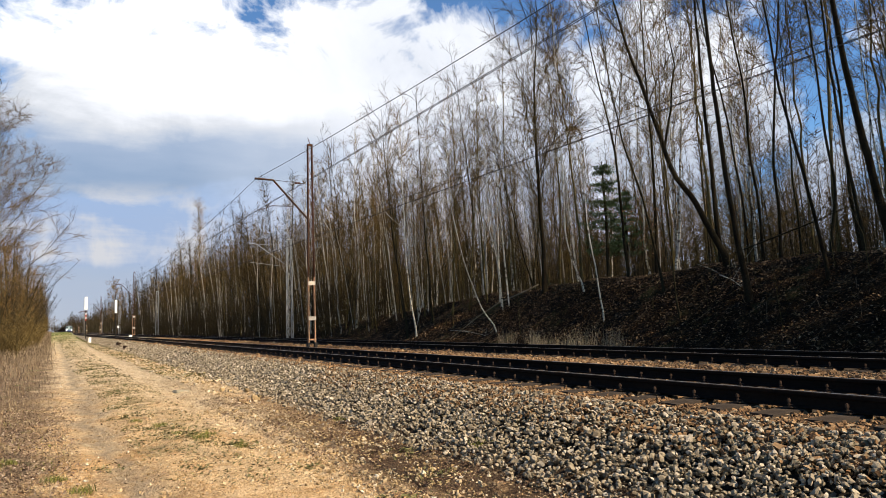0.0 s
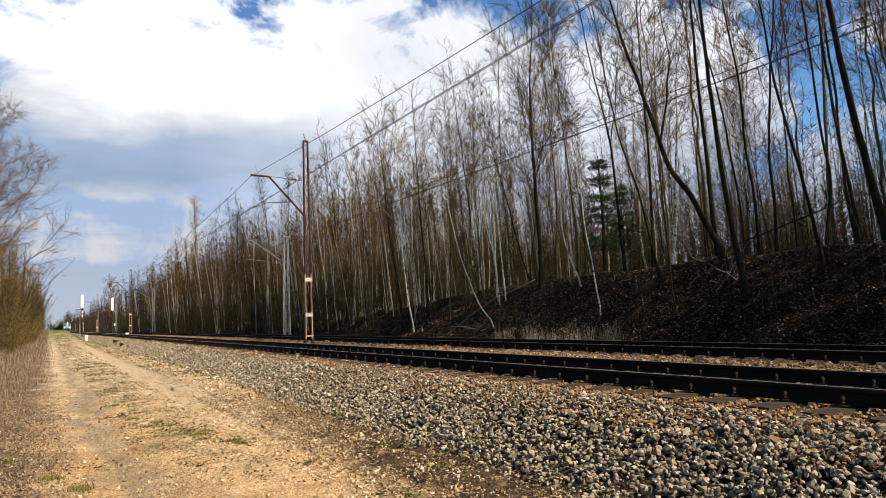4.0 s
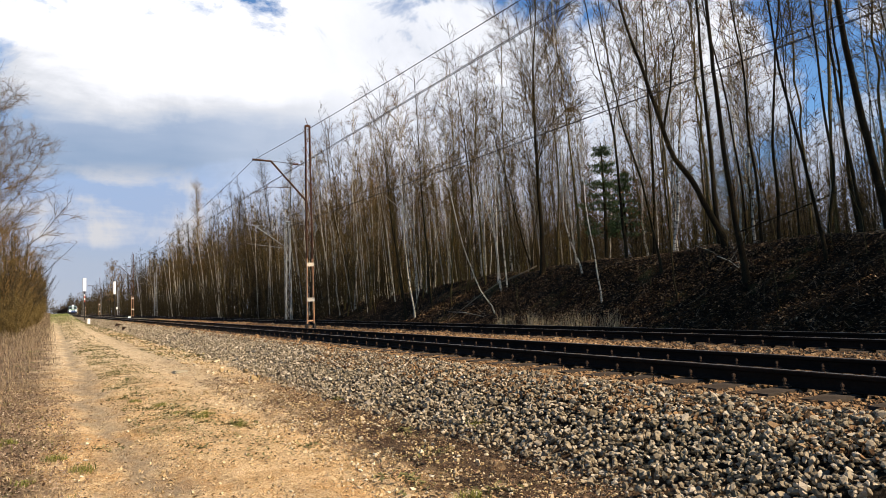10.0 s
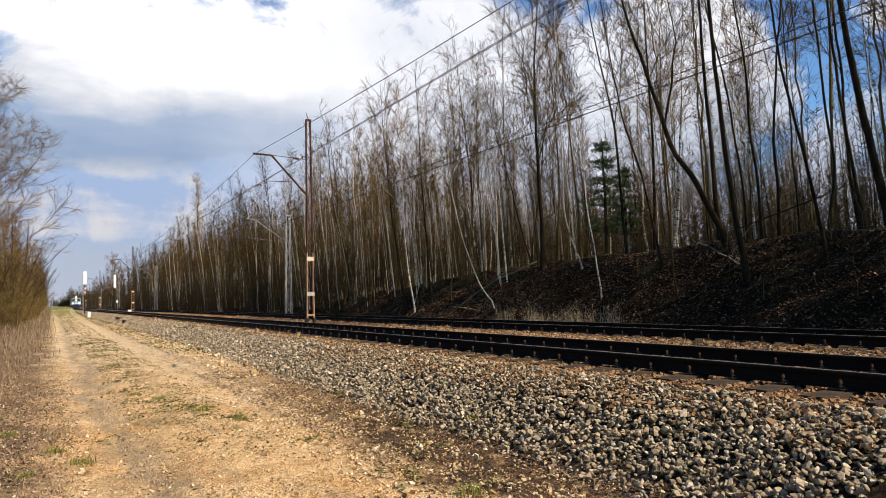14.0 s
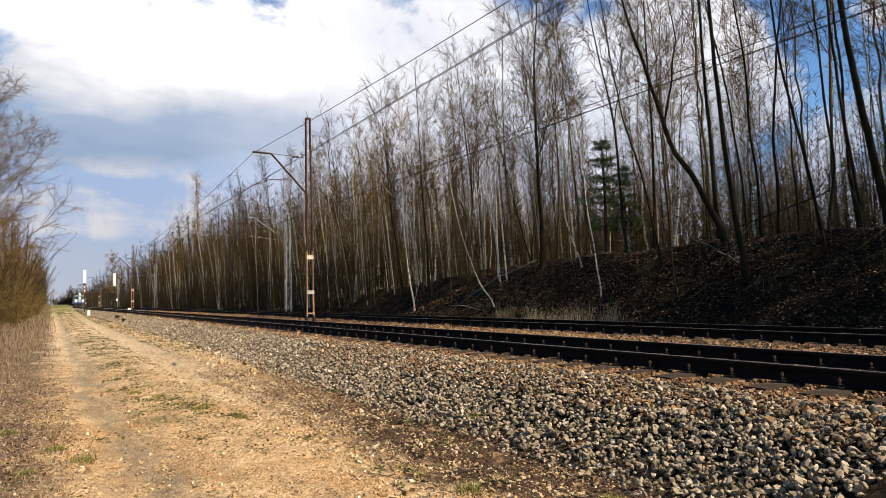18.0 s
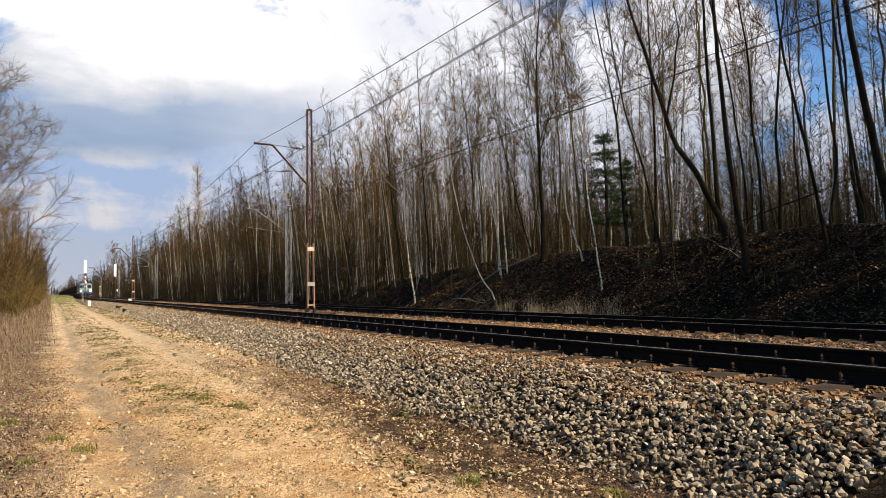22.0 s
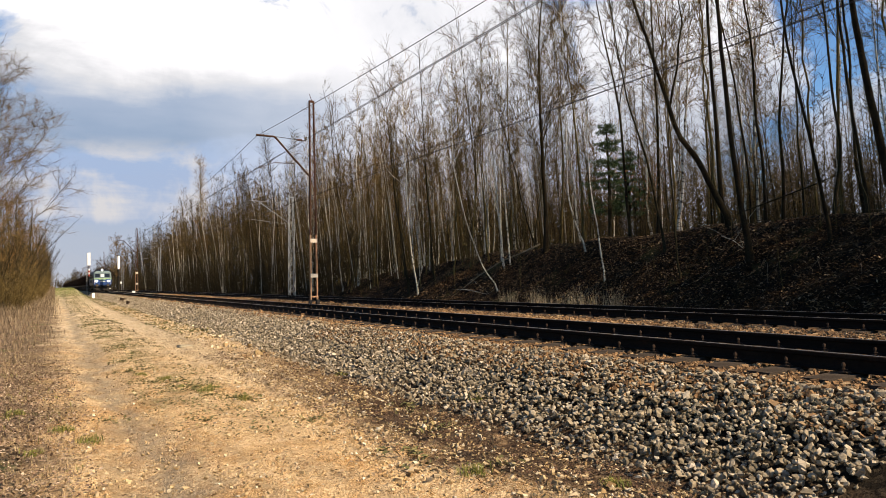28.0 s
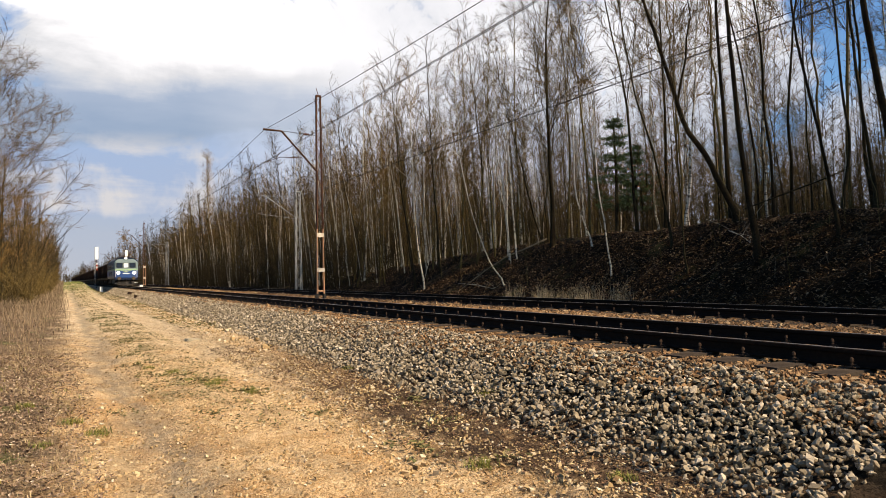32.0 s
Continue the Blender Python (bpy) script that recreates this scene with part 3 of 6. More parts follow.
def build_mast():
    """A riveted steel mast of two channels, tapering upwards, with its bracket arm."""
    m = bare("catenary_mast", "tall rusty steel catenary mast with bracket arm between the tracks", "catenary mast", "catenary masts between the tracks")
    h, low, top, mid = 8.75, 0.165, 0.108, 3.0

    def half(z):
        return low + (top - low) * z / h
    for side in (-1, 1):
        for z0, z1, mat, label in ((0.25, mid, "orange_paint", "faded orange painted channel"), (mid, h, "rust_paint", "")):
            s = Shape()
            a, b = half(z0) * side, half(z1) * side
            for dy0, dy1, dx in ((-0.07, 0.07, 0.008), (-0.07, -0.058, 0.04), (0.058, 0.07, 0.04)):
                x0, x1 = sorted((0, -side * dx))
                v = [(a + x0, dy0, z0), (a + x1, dy0, z0), (a + x1, dy1, z0), (a + x0, dy1, z0), (b + x0, dy0, z1), (b + x1, dy0, z1), (b + x1, dy1, z1), (b + x0, dy1, z1)]
                s.add(v, [(3, 2, 1, 0), (4, 5, 6, 7), (0, 1, 5, 4), (1, 2, 6, 5), (2, 3, 7, 6), (3, 0, 4, 7)])
            part("channel", s, mat, m, label)
        part("footing", Shape().box(side * low - 0.05, -0.08, -0.25, side * low + 0.05, 0.08, 0.26), "black_paint", m, "tarred foot")
    z = 0.35
    flip = 1
    while z < h - 0.3:
        step = 0.62
        if z > 3.0:
            part("lacing_bar", Shape().bar((-flip * half(z), -0.06, z), (flip * half(z + step), -0.06, z + step), 0.014, 4), "rust_paint", m)
        flip, z = -flip, z + step
    for z, hh in ((0.38, 0.03), (1.27, 0.08), (2.75, 0.08), (8.70, 0.05)):
        mat = "plate" if hh > 0.06 else ("orange_paint" if z < 1 else "rust_paint")
        part("batten_plate", Shape().box(-half(z) - 0.004, -0.082, z - hh, half(z) + 0.004, -0.070, z + hh), mat, m, "pale batten plate" if hh > 0.06 else "")
    part("foundation", Shape().box(-0.45, -0.35, -0.6, 0.45, 0.35, -0.02, 0.03), "concrete", m)
    tip = NEAR_TRACK - MAST_X
    za = CARRIER - BED
    arm = part("bracket_arm", Shape().tube([(tip - 0.02, 0, za + 0.04), (tip + 0.75, 0, za + 0.02), (-half(5.2), 0, za - 1.55)], [0.045, 0.045, 0.042], 8), "dark_steel", m, "bent tubular bracket")
    part("tie_rod", Shape().bar((tip + 0.75, 0, za + 0.03), (-half(6.9), 0, za - 0.06), 0.012, 5), "wire", arm)
    part("insulator", Shape().tube([(-0.67 + 0.03 * k, 0, za - 0.04) for k in range(9)], [0.03, 0.055, 0.03, 0.055, 0.03, 0.055, 0.03, 0.055, 0.03], 8), "porcelain", arm)
    part("registration_arm", Shape().tube([(tip + 0.05, 0, CONTACT - BED + 0.02), (tip + 0.7, 0, CONTACT - BED + 0.28), (-0.75, 0, CONTACT - BED + 0.30)], [0.016] * 3, 6), "dark_steel", m)
    return m


def build_lattice():
    m = bare("lattice_mast", "slim grey galvanised lattice mast of the far track", "catenary mast", "lattice masts beside the wood")
    h, w = 7.35, 0.20
    for sx in (-1, 1):
        for sy in (-1, 1):
            part("leg", Shape().bar((sx * w, sy * w, -0.3), (sx * w * 0.75, sy * w * 0.75, h), 0.03, 4), "galvanised", m)
    for side in range(4):
        z, flip = 0.2, 1
        turn = Matrix.Rotation(side * math.pi / 2, 3, "Z")
        while z < h - 0.5:
            a, b = (turn @ Vector((flip * w * 0.95, -w * 0.95, z))), (turn @ Vector((-flip * w * 0.9, -w * 0.9, z + 0.5)))
            part("lacing_bar", Shape().bar(a, b, 0.016, 4), "galvanised", m)
            z, flip = z + 0.5, -flip
    part("head_plate", Shape().box(-w, -w, h - 0.05, w, w, h + 0.03, 0.01), "galvanised", m)
    za = h - 0.35
    tip = FAR_TRACK - LATTICE_X
    part("bracket_arm", Shape().tube([(tip, 0, za + 0.05), (tip + 0.6, 0, za), (-w, 0, za - 1.5)], [0.02, 0.022, 0.022], 6), "galvanised", m)
    part("tie_rod", Shape().bar((tip + 0.6, 0, za), (-w, 0, za - 0.05), 0.01, 5), "galvanised", m)
    part("registration_arm", Shape().bar((tip + 0.1, 0, za - 1.3), (-w, 0, za - 1.6), 0.012, 5), "galvanised", m)
    return m


def line_of_masts(first, x, ys, base):
    for i, y in enumerate(ys):
        place = pose(x, y, base)
        if i == 0:
            first.matrix_basis = place
        else:
            copy_thing(first, place)


line_of_masts(build_mast(), MAST_X, MAST_YS, BED)
line_of_masts(build_lattice(), LATTICE_X, LATTICE_YS, 0.42)


def wire_curve(xc, ys, top, bottom, sag, label):
    w = bare("overhead_line", label, "overhead wire")
    for a, b in zip(ys[:-1], ys[1:]):
        n = 16
        y = np.linspace(a, b, n + 1)
        u = (y - a) / (b - a)
        zc = top - sag * 4 * u * (1 - u)
        part("carrier_wire", Shape().tube(np.stack([np.full(n + 1, xc), y, zc], 1), [0.009] * (n + 1), 5, False), "wire", w)
        for dx in (-0.025, 0.025):
            part("contact_wire", Shape().tube(np.stack([np.full(n + 1, xc + dx), y, np.full(n + 1, bottom)], 1), [0.0075] * (n + 1), 5, False), "wire", w)
        for k in range(2, n, 2):
            part("dropper", Shape().bar((xc, y[k], bottom), (xc, y[k], zc[k]), 0.003, 3), "wire", w)
    return w


wire_curve(NEAR_TRACK, MAST_YS, CARRIER, CONTACT, 1.0, "dark catenary wires over the near track")
wire_curve(FAR_TRACK, LATTICE_YS, 7.25, CONTACT - 0.1, 0.9, "dark catenary wires over the far track")


# ---- signals and posts along the line ----
def build_signal(name, label, height, board, wide, banded, at):
    s = bare(name, label, "railway signal", "light signals beside the line", at=at)
    part("post", Shape().bar((0, 0, -0.3), (0, 0, height * 0.62), 0.09, 10), "black_paint", s)
    part("backboard", Shape().box(-wide, -0.02, height - board, wide, 0.03, height, 0.015), "white_paint", s, "white backboard")
    part("lamp_case", Shape().box(-0.17, 0.031, height - board + 0.1, 0.17, 0.25, height - 0.1, 0.03), "black_paint", s)
    part("mounting_tube", Shape().bar((0, 0.08, height * 0.6), (0, 0.08, height - 0.2), 0.07, 8), "black_paint", s)
    if banded:
        for k in range(4):
            part("post_band", Shape().bar((0, 0, height * 0.42 + k * 0.35), (0, 0, height * 0.42 + k * 0.35 + 0.35), 0.095, 10), "white_paint" if k % 2 else "red_paint", s, "painted band")
        part("ladder", Shape().bar((-0.42, 0.1, 0.1), (-0.36, 0.1, height - 0.1), 0.025, 4).bar((-0.22, 0.1, 0.1), (-0.2, 0.1, height - board), 0.025, 4), "galvanised", s)
        part("basket", Shape().box(-0.95, -0.3, height - board - 0.35, 0.35, 0.4, height - board - 0.28), "rust_paint", s, "service platform")
    else:
        part("number_plate", Shape().box(0.25, -0.02, 1.5, 0.5, 0.0, 1.85), "white_paint", s, "small white plate")
    return s


build_signal("light_signal", "tall light signal, white backboard on a red and white post", 7.4, 2.3, 0.25, True, pose(5.3, 145, 0.40))
build_signal("light_signal", "light signal, white backboard on a black post between tracks", 6.3, 2.2, 0.19, False, pose(9.67, 137, 0.55))


def build_marker(x, y, h, w):
    s = Shape().box(-w, -w * 0.6, -0.3, w, w * 0.6, h, 0.03)
    thing("marker_post", s.mesh("marker_post", "white_paint"), "short white painted concrete marker post by the ballast", "marker post", "marker posts", at=pose(x, y, float(land(x, y))))


build_marker(4.39, 106.0, 0.75, 0.17)
build_marker(4.2, 190.0, 0.9, 0.16)
build_marker(9.15, 104.0, 0.35, 0.2)


# ---- trees ----
class Wood:
    """Grows the branches of bare trees into one mesh of trunk and one of twigs."""

    def __init__(self, seed):
        self.rng = np.random.default_rng(seed)
        self.trunk, self.twigs = Shape(), Shape()
        self.subs, self.sub_radii, self.fine, self.fine_radii = [], [], [], []

    def path(self, start, way, length, n, wander, lift):
        pts, p, d = [np.array(start, float)], np.array(start, float), np.array(way, float)
        for _ in range(n):
            d = d + self.rng.normal(0, wander, 3) + np.array([0, 0, lift])
            d /= np.linalg.norm(d)
            p = p + d * length / n
            pts.append(p)
        return np.array(pts), d

    def side(self, d, spread, turn):
        u = np.cross(d, [0.3, 0.2, 0.93])
        u /= np.linalg.norm(u)
        w = np.cross(d, u)
        out = u * math.cos(turn) + w * math.sin(turn)
        return d * math.cos(spread) + out * math.sin(spread)

    def tree(self, height, radius, limbs=16, first=0.4, reach=0.26, bend=((0, 0), (1, 0)), fork=0, fine=1.0, spread=0.62, twig=0.006, pendulous=0.0, sway=0.035):
        """bend: rows of a height, as a share of the whole, and the trunk's shift there in metres towards the track."""
        rng = self.rng
        n = 30
        z = np.linspace(0, height, n + 1)
        hs, sh = [b[0] * height for b in bend], [b[1] for b in bend]
        ax = np.interp(z, hs, sh)
        ax = np.convolve(np.pad(ax, 1, "edge"), (0.25, 0.5, 0.25), "valid") if len(bend) > 2 else ax
        ax = ax - ax[0]
        wob = np.cumsum(rng.normal(0, sway * 0.8, (n + 1, 2)), 0) * height / 14
        wob -= wob[0]
        # image-left of the wood is towards (-0.88, 0.48)
        pts = np.stack([-0.88 * ax + wob[:, 0], 0.48 * ax + wob[:, 1], z], 1)
        u = z / height
        rad = radius * (1 - 0.88 * u ** 0.9) * (1 + 0.45 * np.exp(-u * 30))
        pts[0, 2] = -0.4
        self.trunk.tube(pts, rad, 7, False)
        turn = rng.uniform(0, 6.28)
        for i in range(limbs):
            f = first + (0.98 - first) * ((i + rng.uniform(0, 0.8)) / limbs)
            k = min(int(f * n), n - 1)
            s = pts[k] + (pts[k + 1] - pts[k]) * (f * n - k)
            d = pts[k + 1] - pts[k]
            d /= np.linalg.norm(d)
            turn += 2.4 + rng.normal(0, 0.5)
            ln = height * reach * (1.1 - 0.62 * f) * rng.uniform(0.45, 1.2)
            r = max(0.010, np.interp(f, u, rad) * rng.uniform(0.17, 0.34))
            if i < fork:
                ln, r, sp = height * (0.95 - f) * 0.75, np.interp(f, u, rad) * 0.6, 0.3
            else:
                sp = spread * rng.uniform(0.75, 1.2)
            self.limb(s, self.side(d, sp, turn), ln, r, fine, twig, pendulous, i < fork)
        return self

    def limb(self, s, d, length, r, fine, twig, pendulous, big=False):
        rng = self.rng
        n = 7 if big else 5
        pts, _ = self.path(s, d, length, n, 0.14, 0.09)
        self.trunk.tube(pts, np.linspace(r, max(r * 0.25, twig), n + 1), 5 if r > 0.03 else 4, False)
        subs = max(3, int(length * 3.8 * fine))
        for j in range(subs):
            f = rng.uniform(0.18, 1.0)
            k = min(int(f * n), n - 1)
            q = pts[k] + (pts[k + 1] - pts[k]) * (f * n - k)
            dd = pts[k + 1] - pts[k]
            dd /= np.linalg.norm(dd)
            ln = (0.35 + length * 0.36 * (1.15 - f)) * rng.uniform(0.6, 1.3)
            sub, _ = self.path(q, self.side(dd, rng.uniform(0.45, 0.95), rng.uniform(0, 6.28)), ln, 3, 0.17, 0.05 - pendulous)
            self.subs.append(sub), self.sub_radii.append(np.linspace(max(twig * 1.5, r * 0.22), twig * 0.8, 4))
            for _ in range(max(2, int(ln * 12 * fine))):
                g = rng.uniform(0.15, 1.0)
                k = min(int(g * 3), 2)
                q2 = sub[k] + (sub[k + 1] - sub[k]) * (g * 3 - k)
                d2 = sub[k + 1] - sub[k]
                d2 /= np.linalg.norm(d2)
                tw, _ = self.path(q2, self.side(d2, rng.uniform(0.35, 0.9), rng.uniform(0, 6.28)), rng.uniform(0.3, 0.85), 1, 0.16, 0.03 - pendulous)
                self.fine.append(tw), self.fine_radii.append(twig * 0.85)

    def thing(self, label, group, bark="bark", twigs="twig", at=None, name="bare_tree"):
        self.twigs.batch(self.subs, self.sub_radii).spikes(self.fine, self.fine_radii)
        t = bare(name, label, "tree", group, at=at)
        part("trunk", self.trunk, bark, t, smooth=True)
        part("crown", self.twigs, twigs, t, "leafless twigs")
        return t


BANK = "leafless trees on the bank"


def stand(x, y, turn=0.0, lean=0.0, sink=0.05):
    return pose(x, y, float(land(x, y)) - sink, lean, 0, turn)


def build_wood():
    rng = np.random.default_rng(21)
    # trees that stand out along the bank: foot, height, radius, limbs, first limb, reach, forks, bark, twigs, label, bends
    taken = []
    for seed, (x, y, h, r, limbs, first, reach, fork, bark, tw, label, bend) in enumerate((
            (20.50, 17.29, 16, 0.085, 12, 0.5, 0.2, 0, "black_bark", "twig", "dark tall trunk of a twin tree on the bank", ((0.00, 0.00), (0.06, 0.12), (0.15, 0.15), (0.25, 0.17), (0.31, 0.25), (0.50, 0.34), (1.00, 0.50))),
            (17.87, 14.19, 16, 0.095, 13, 0.5, 0.2, 0, "black_bark", "twig", "dark tall tree rooted low on the bank", ((0.00, 0.00), (0.09, 0.24), (0.16, 0.35), (0.21, 0.48), (0.28, 0.57), (0.38, 0.68), (0.48, 0.79), (1.00, 1.14))),
            (19.74, 16.36, 11.5, 0.115, 22, 0.33, 0.3, 1, "black_bark", "twig", "crooked tree leaning far out over the bank", ((0.00, 0.00), (0.07, 0.38), (0.11, 0.61), (0.21, 1.08), (0.27, 1.71), (0.33, 1.87), (0.41, 2.13), (0.48, 2.38), (0.57, 2.64), (0.66, 2.98), (1.00, 3.86))),
            (18.78, 12.26, 15, 0.052, 18, 0.4, 0.2, 0, "black_bark", "twig", "slender dark tree with a curved root on the bank", ((0.00, 0.00), (0.05, 0.17), (0.10, 0.25), (0.14, 0.34), (0.20, 0.49), (0.26, 0.61), (0.31, 0.78), (0.36, 0.94), (0.45, 1.12), (1.00, 1.95))),
            (20.60, 11.49, 16, 0.125, 14, 0.5, 0.2, 0, "black_bark", "twig", "thick dark trunk at the top of the bank", ((0.00, 0.00), (0.08, 0.31), (0.13, 0.43), (0.19, 0.59), (0.25, 0.78), (0.31, 0.92), (0.37, 1.04), (1.00, 1.87))),
            (20.80, 15.85, 15, 0.055, 15, 0.45, 0.2, 0, "black_bark", "twig", "slim dark tree on the crest of the bank", ((0.00, 0.00), (0.14, -0.02), (0.21, 0.12), (0.28, 0.18), (0.35, 0.13), (0.43, 0.22), (0.51, 0.42), (1.00, 1.32))),
            (20.80, 16.42, 15, 0.046, 14, 0.45, 0.2, 0, "black_bark", "twig", "thin dark tree leaning over the crest", ((0.00, 0.00), (0.10, 0.02), (0.17, 0.10), (0.25, 0.29), (0.32, 0.34), (0.42, 0.58), (0.52, 0.90), (1.00, 1.95))),
            (20.60, 13.36, 14, 0.052, 15, 0.4, 0.2, 0, "bark", "twig", "slim tree with a bowed foot on the crest", ((0.00, 0.00), (0.04, -0.06), (0.09, -0.26), (0.16, -0.39), (0.21, -0.25), (0.27, -0.20), (0.33, -0.15), (0.39, -0.14), (0.47, -0.07), (1.00, 0.30))),
            (20.60, 12.29, 15, 0.059, 14, 0.45, 0.2, 0, "bark", "twig", "tall tree with patchy pale bark on the crest", ((0.00, 0.00), (0.08, 0.12), (0.13, 0.24), (0.21, 0.32), (0.27, 0.42), (0.33, 0.43), (0.42, 0.54), (1.00, 1.02))),
            (20.60, 15.06, 14, 0.056, 20, 0.35, 0.22, 0, "black_bark", "twig", "dark tree with many low twigs on the crest", ((0.00, 0.00), (0.11, -0.09), (0.17, -0.04), (0.22, 0.02), (0.30, -0.06), (0.38, -0.20), (0.44, -0.24), (0.52, -0.42), (1.00, -1.16))),
            (21.50, 14.96, 13, 0.035, 14, 0.4, 0.2, 0, "bark", "twig", "thin leafless tree behind the crest", ((0.00, 0.00), (0.13, 0.03), (0.19, 0.18), (0.27, 0.10), (0.37, 0.17), (0.52, 0.19), (1.00, 0.22))),
            (22.00, 12.54, 14, 0.038, 14, 0.4, 0.2, 0, "birch", "twig_red", "slim pale birch behind the crest", ((0.00, 0.00), (0.17, -0.05), (0.32, 0.09), (0.39, 0.14), (0.47, 0.21), (1.00, 0.57))),
            (19.26, 26.00, 13.2, 0.115, 44, 0.32, 0.4, 0, "black_bark", "twig", "dark tree with a broad forked crown", ((0.00, 0.00), (0.18, -0.02), (0.30, 0.09), (0.43, 0.12), (0.61, 0.11), (0.75, 0.06), (0.86, -0.11), (1.00, -0.25))),
            (17.33, 19.91, 12, 0.029, 16, 0.45, 0.18, 0, "birch", "twig_red", "thin white birch leaning on the lower bank", ((0.00, 0.00), (0.06, 0.10), (0.14, 0.21), (0.25, 0.42), (0.37, 0.50), (0.49, 0.54), (0.61, 0.66), (0.75, 1.02), (1.00, 1.48))),
            (20.80, 22.27, 13, 0.073, 20, 0.4, 0.26, 1, "bark", "twig", "stout leafless tree beside the pine", ((0.00, 0.00), (0.11, 0.09), (0.23, 0.13), (0.40, 0.25), (0.53, 0.55), (0.65, 0.90), (1.00, 1.55))),
            (18.47, 18.08, 12.5, 0.049, 18, 0.4, 0.26, 0, "bark", "twig", "dark tree leaning towards the track", ((0.00, 0.00), (0.09, 0.20), (0.16, 0.36), (0.26, 0.57), (0.34, 0.83), (0.43, 1.19), (0.55, 1.44), (1.00, 2.15))),
            (20.80, 20.74, 14, 0.070, 20, 0.4, 0.24, 0, "black_bark", "twig", "straight dark tree on the crest", ((0.00, 0.00), (0.11, -0.09), (0.19, -0.17), (0.30, -0.18), (0.43, -0.17), (0.58, -0.13), (1.00, -0.04))),
            (16.91, 26.15, 10.5, 0.029, 14, 0.5, 0.18, 0, "birch", "twig_red", "young birch bowed towards the track", ((0.00, 0.00), (0.05, 0.55), (0.11, 0.90), (0.18, 1.13), (0.27, 1.48), (0.36, 1.70), (0.53, 2.03), (0.67, 2.05), (0.74, 2.11), (1.00, 2.25))),
            (18.40, 28.21, 11, 0.029, 14, 0.4, 0.2, 0, "birch", "twig_red", "thin bent birch on the bank", ((0.00, 0.00), (0.17, 0.06), (0.24, 0.25), (0.34, 0.49), (0.44, 0.52), (0.61, 0.53), (1.00, 0.54))),
            (18.78, 22.57, 12, 0.032, 14, 0.4, 0.2, 0, "birch", "twig_red", "birch with a crooked foot on the bank", ((0.00, 0.00), (0.03, 0.26), (0.08, 0.47), (0.14, 0.68), (0.20, 0.80), (0.35, 0.77), (0.62, 0.86), (1.00, 0.95))),
            (16.59, 34.58, 12.5, 0.059, 20, 0.35, 0.25, 0, "bark", "twig", "dark leafless tree leaning at the foot of the bank", ((0.00, 0.00), (0.15, 0.18), (0.27, 0.39), (0.39, 0.63), (0.54, 0.75), (0.74, 0.95), (1.00, 1.14))),
            (16.51, 33.33, 12, 0.045, 18, 0.4, 0.22, 0, "birch", "twig_red", "pale slender birch at the foot of the bank", ((0.00, 0.00), (0.12, 0.26), (0.22, 0.42), (0.34, 0.54), (0.54, 0.61), (1.00, 0.73))),
            (17.73, 33.79, 12.5, 0.063, 20, 0.35, 0.25, 0, "bark", "twig", "dark tree with a curved foot on the bank", ((0.00, 0.00), (0.08, 0.19), (0.23, 0.21), (0.35, 0.33), (0.47, 0.39), (0.72, 0.54), (1.00, 0.66))),
            (18.96, 49.15, 13.5, 0.077, 20, 0.35, 0.25, 0, "bark", "twig", "dark bent tree beside the line", ((0.00, 0.00), (0.21, -0.05), (0.34, 0.46), (0.49, 0.93), (0.74, 1.21), (1.00, 1.42))),
            (17.92, 45.30, 13.5, 0.073, 18, 0.4, 0.22, 0, "birch", "twig_red", "white birch with a stout pale trunk", ((0.00, 0.00), (0.21, -0.12), (0.35, -0.23), (0.47, -0.14), (0.58, 0.02), (0.75, -0.05), (1.00, -0.13))),
            (18.70, 52.68, 13.5, 0.063, 18, 0.4, 0.22, 0, "birch", "twig_red", "white birch leaning over the line", ((0.00, 0.00), (0.24, 0.04), (0.40, 0.36), (0.50, 0.55), (0.73, 0.73), (1.00, 0.87))),
            (17.35, 16.36, 7, 0.032, 12, 0.35, 0.2, 0, "bark", "twig", "sapling low on the bank", ((0.00, 0.00), (0.05, 0.13), (0.19, 0.17), (0.39, 0.23), (1.00, 0.34))),
            (22.00, 28.42, 14, 0.063, 20, 0.35, 0.25, 1, "green_bark", "twig", "tall leafless tree with lit greenish bark", ((0.00, 0.00), (0.28, -0.16), (0.44, -0.08), (0.64, 0.04), (0.85, 0.24), (1.00, 0.35))),
            (21.00, 31.46, 13.5, 0.063, 20, 0.35, 0.25, 0, "green_bark", "twig", "leafless tree with mossy bark and fine twigs", ((0.00, 0.00), (0.23, -0.14), (0.50, -0.02), (0.81, -0.13), (1.00, -0.17))),
            (20.00, 33.68, 12.8, 0.063, 22, 0.3, 0.27, 2, "bark", "twig", "bushy leafless tree of the wood's edge", ((0.00, 0.00), (0.33, -0.35), (0.58, -0.08), (0.82, 0.26), (1.00, 0.42))),
    )):
        Wood(seed + 1).tree(h, r, limbs, first, reach, bend, fork=fork, fine=0.85, twig=0.0062, sway=0.012, spread=0.7).thing(label, BANK, bark, tw, stand(x, y))
        taken.append((x, y))
    # kinds of which the rest of the wood is made
    kinds, lighter = [], []
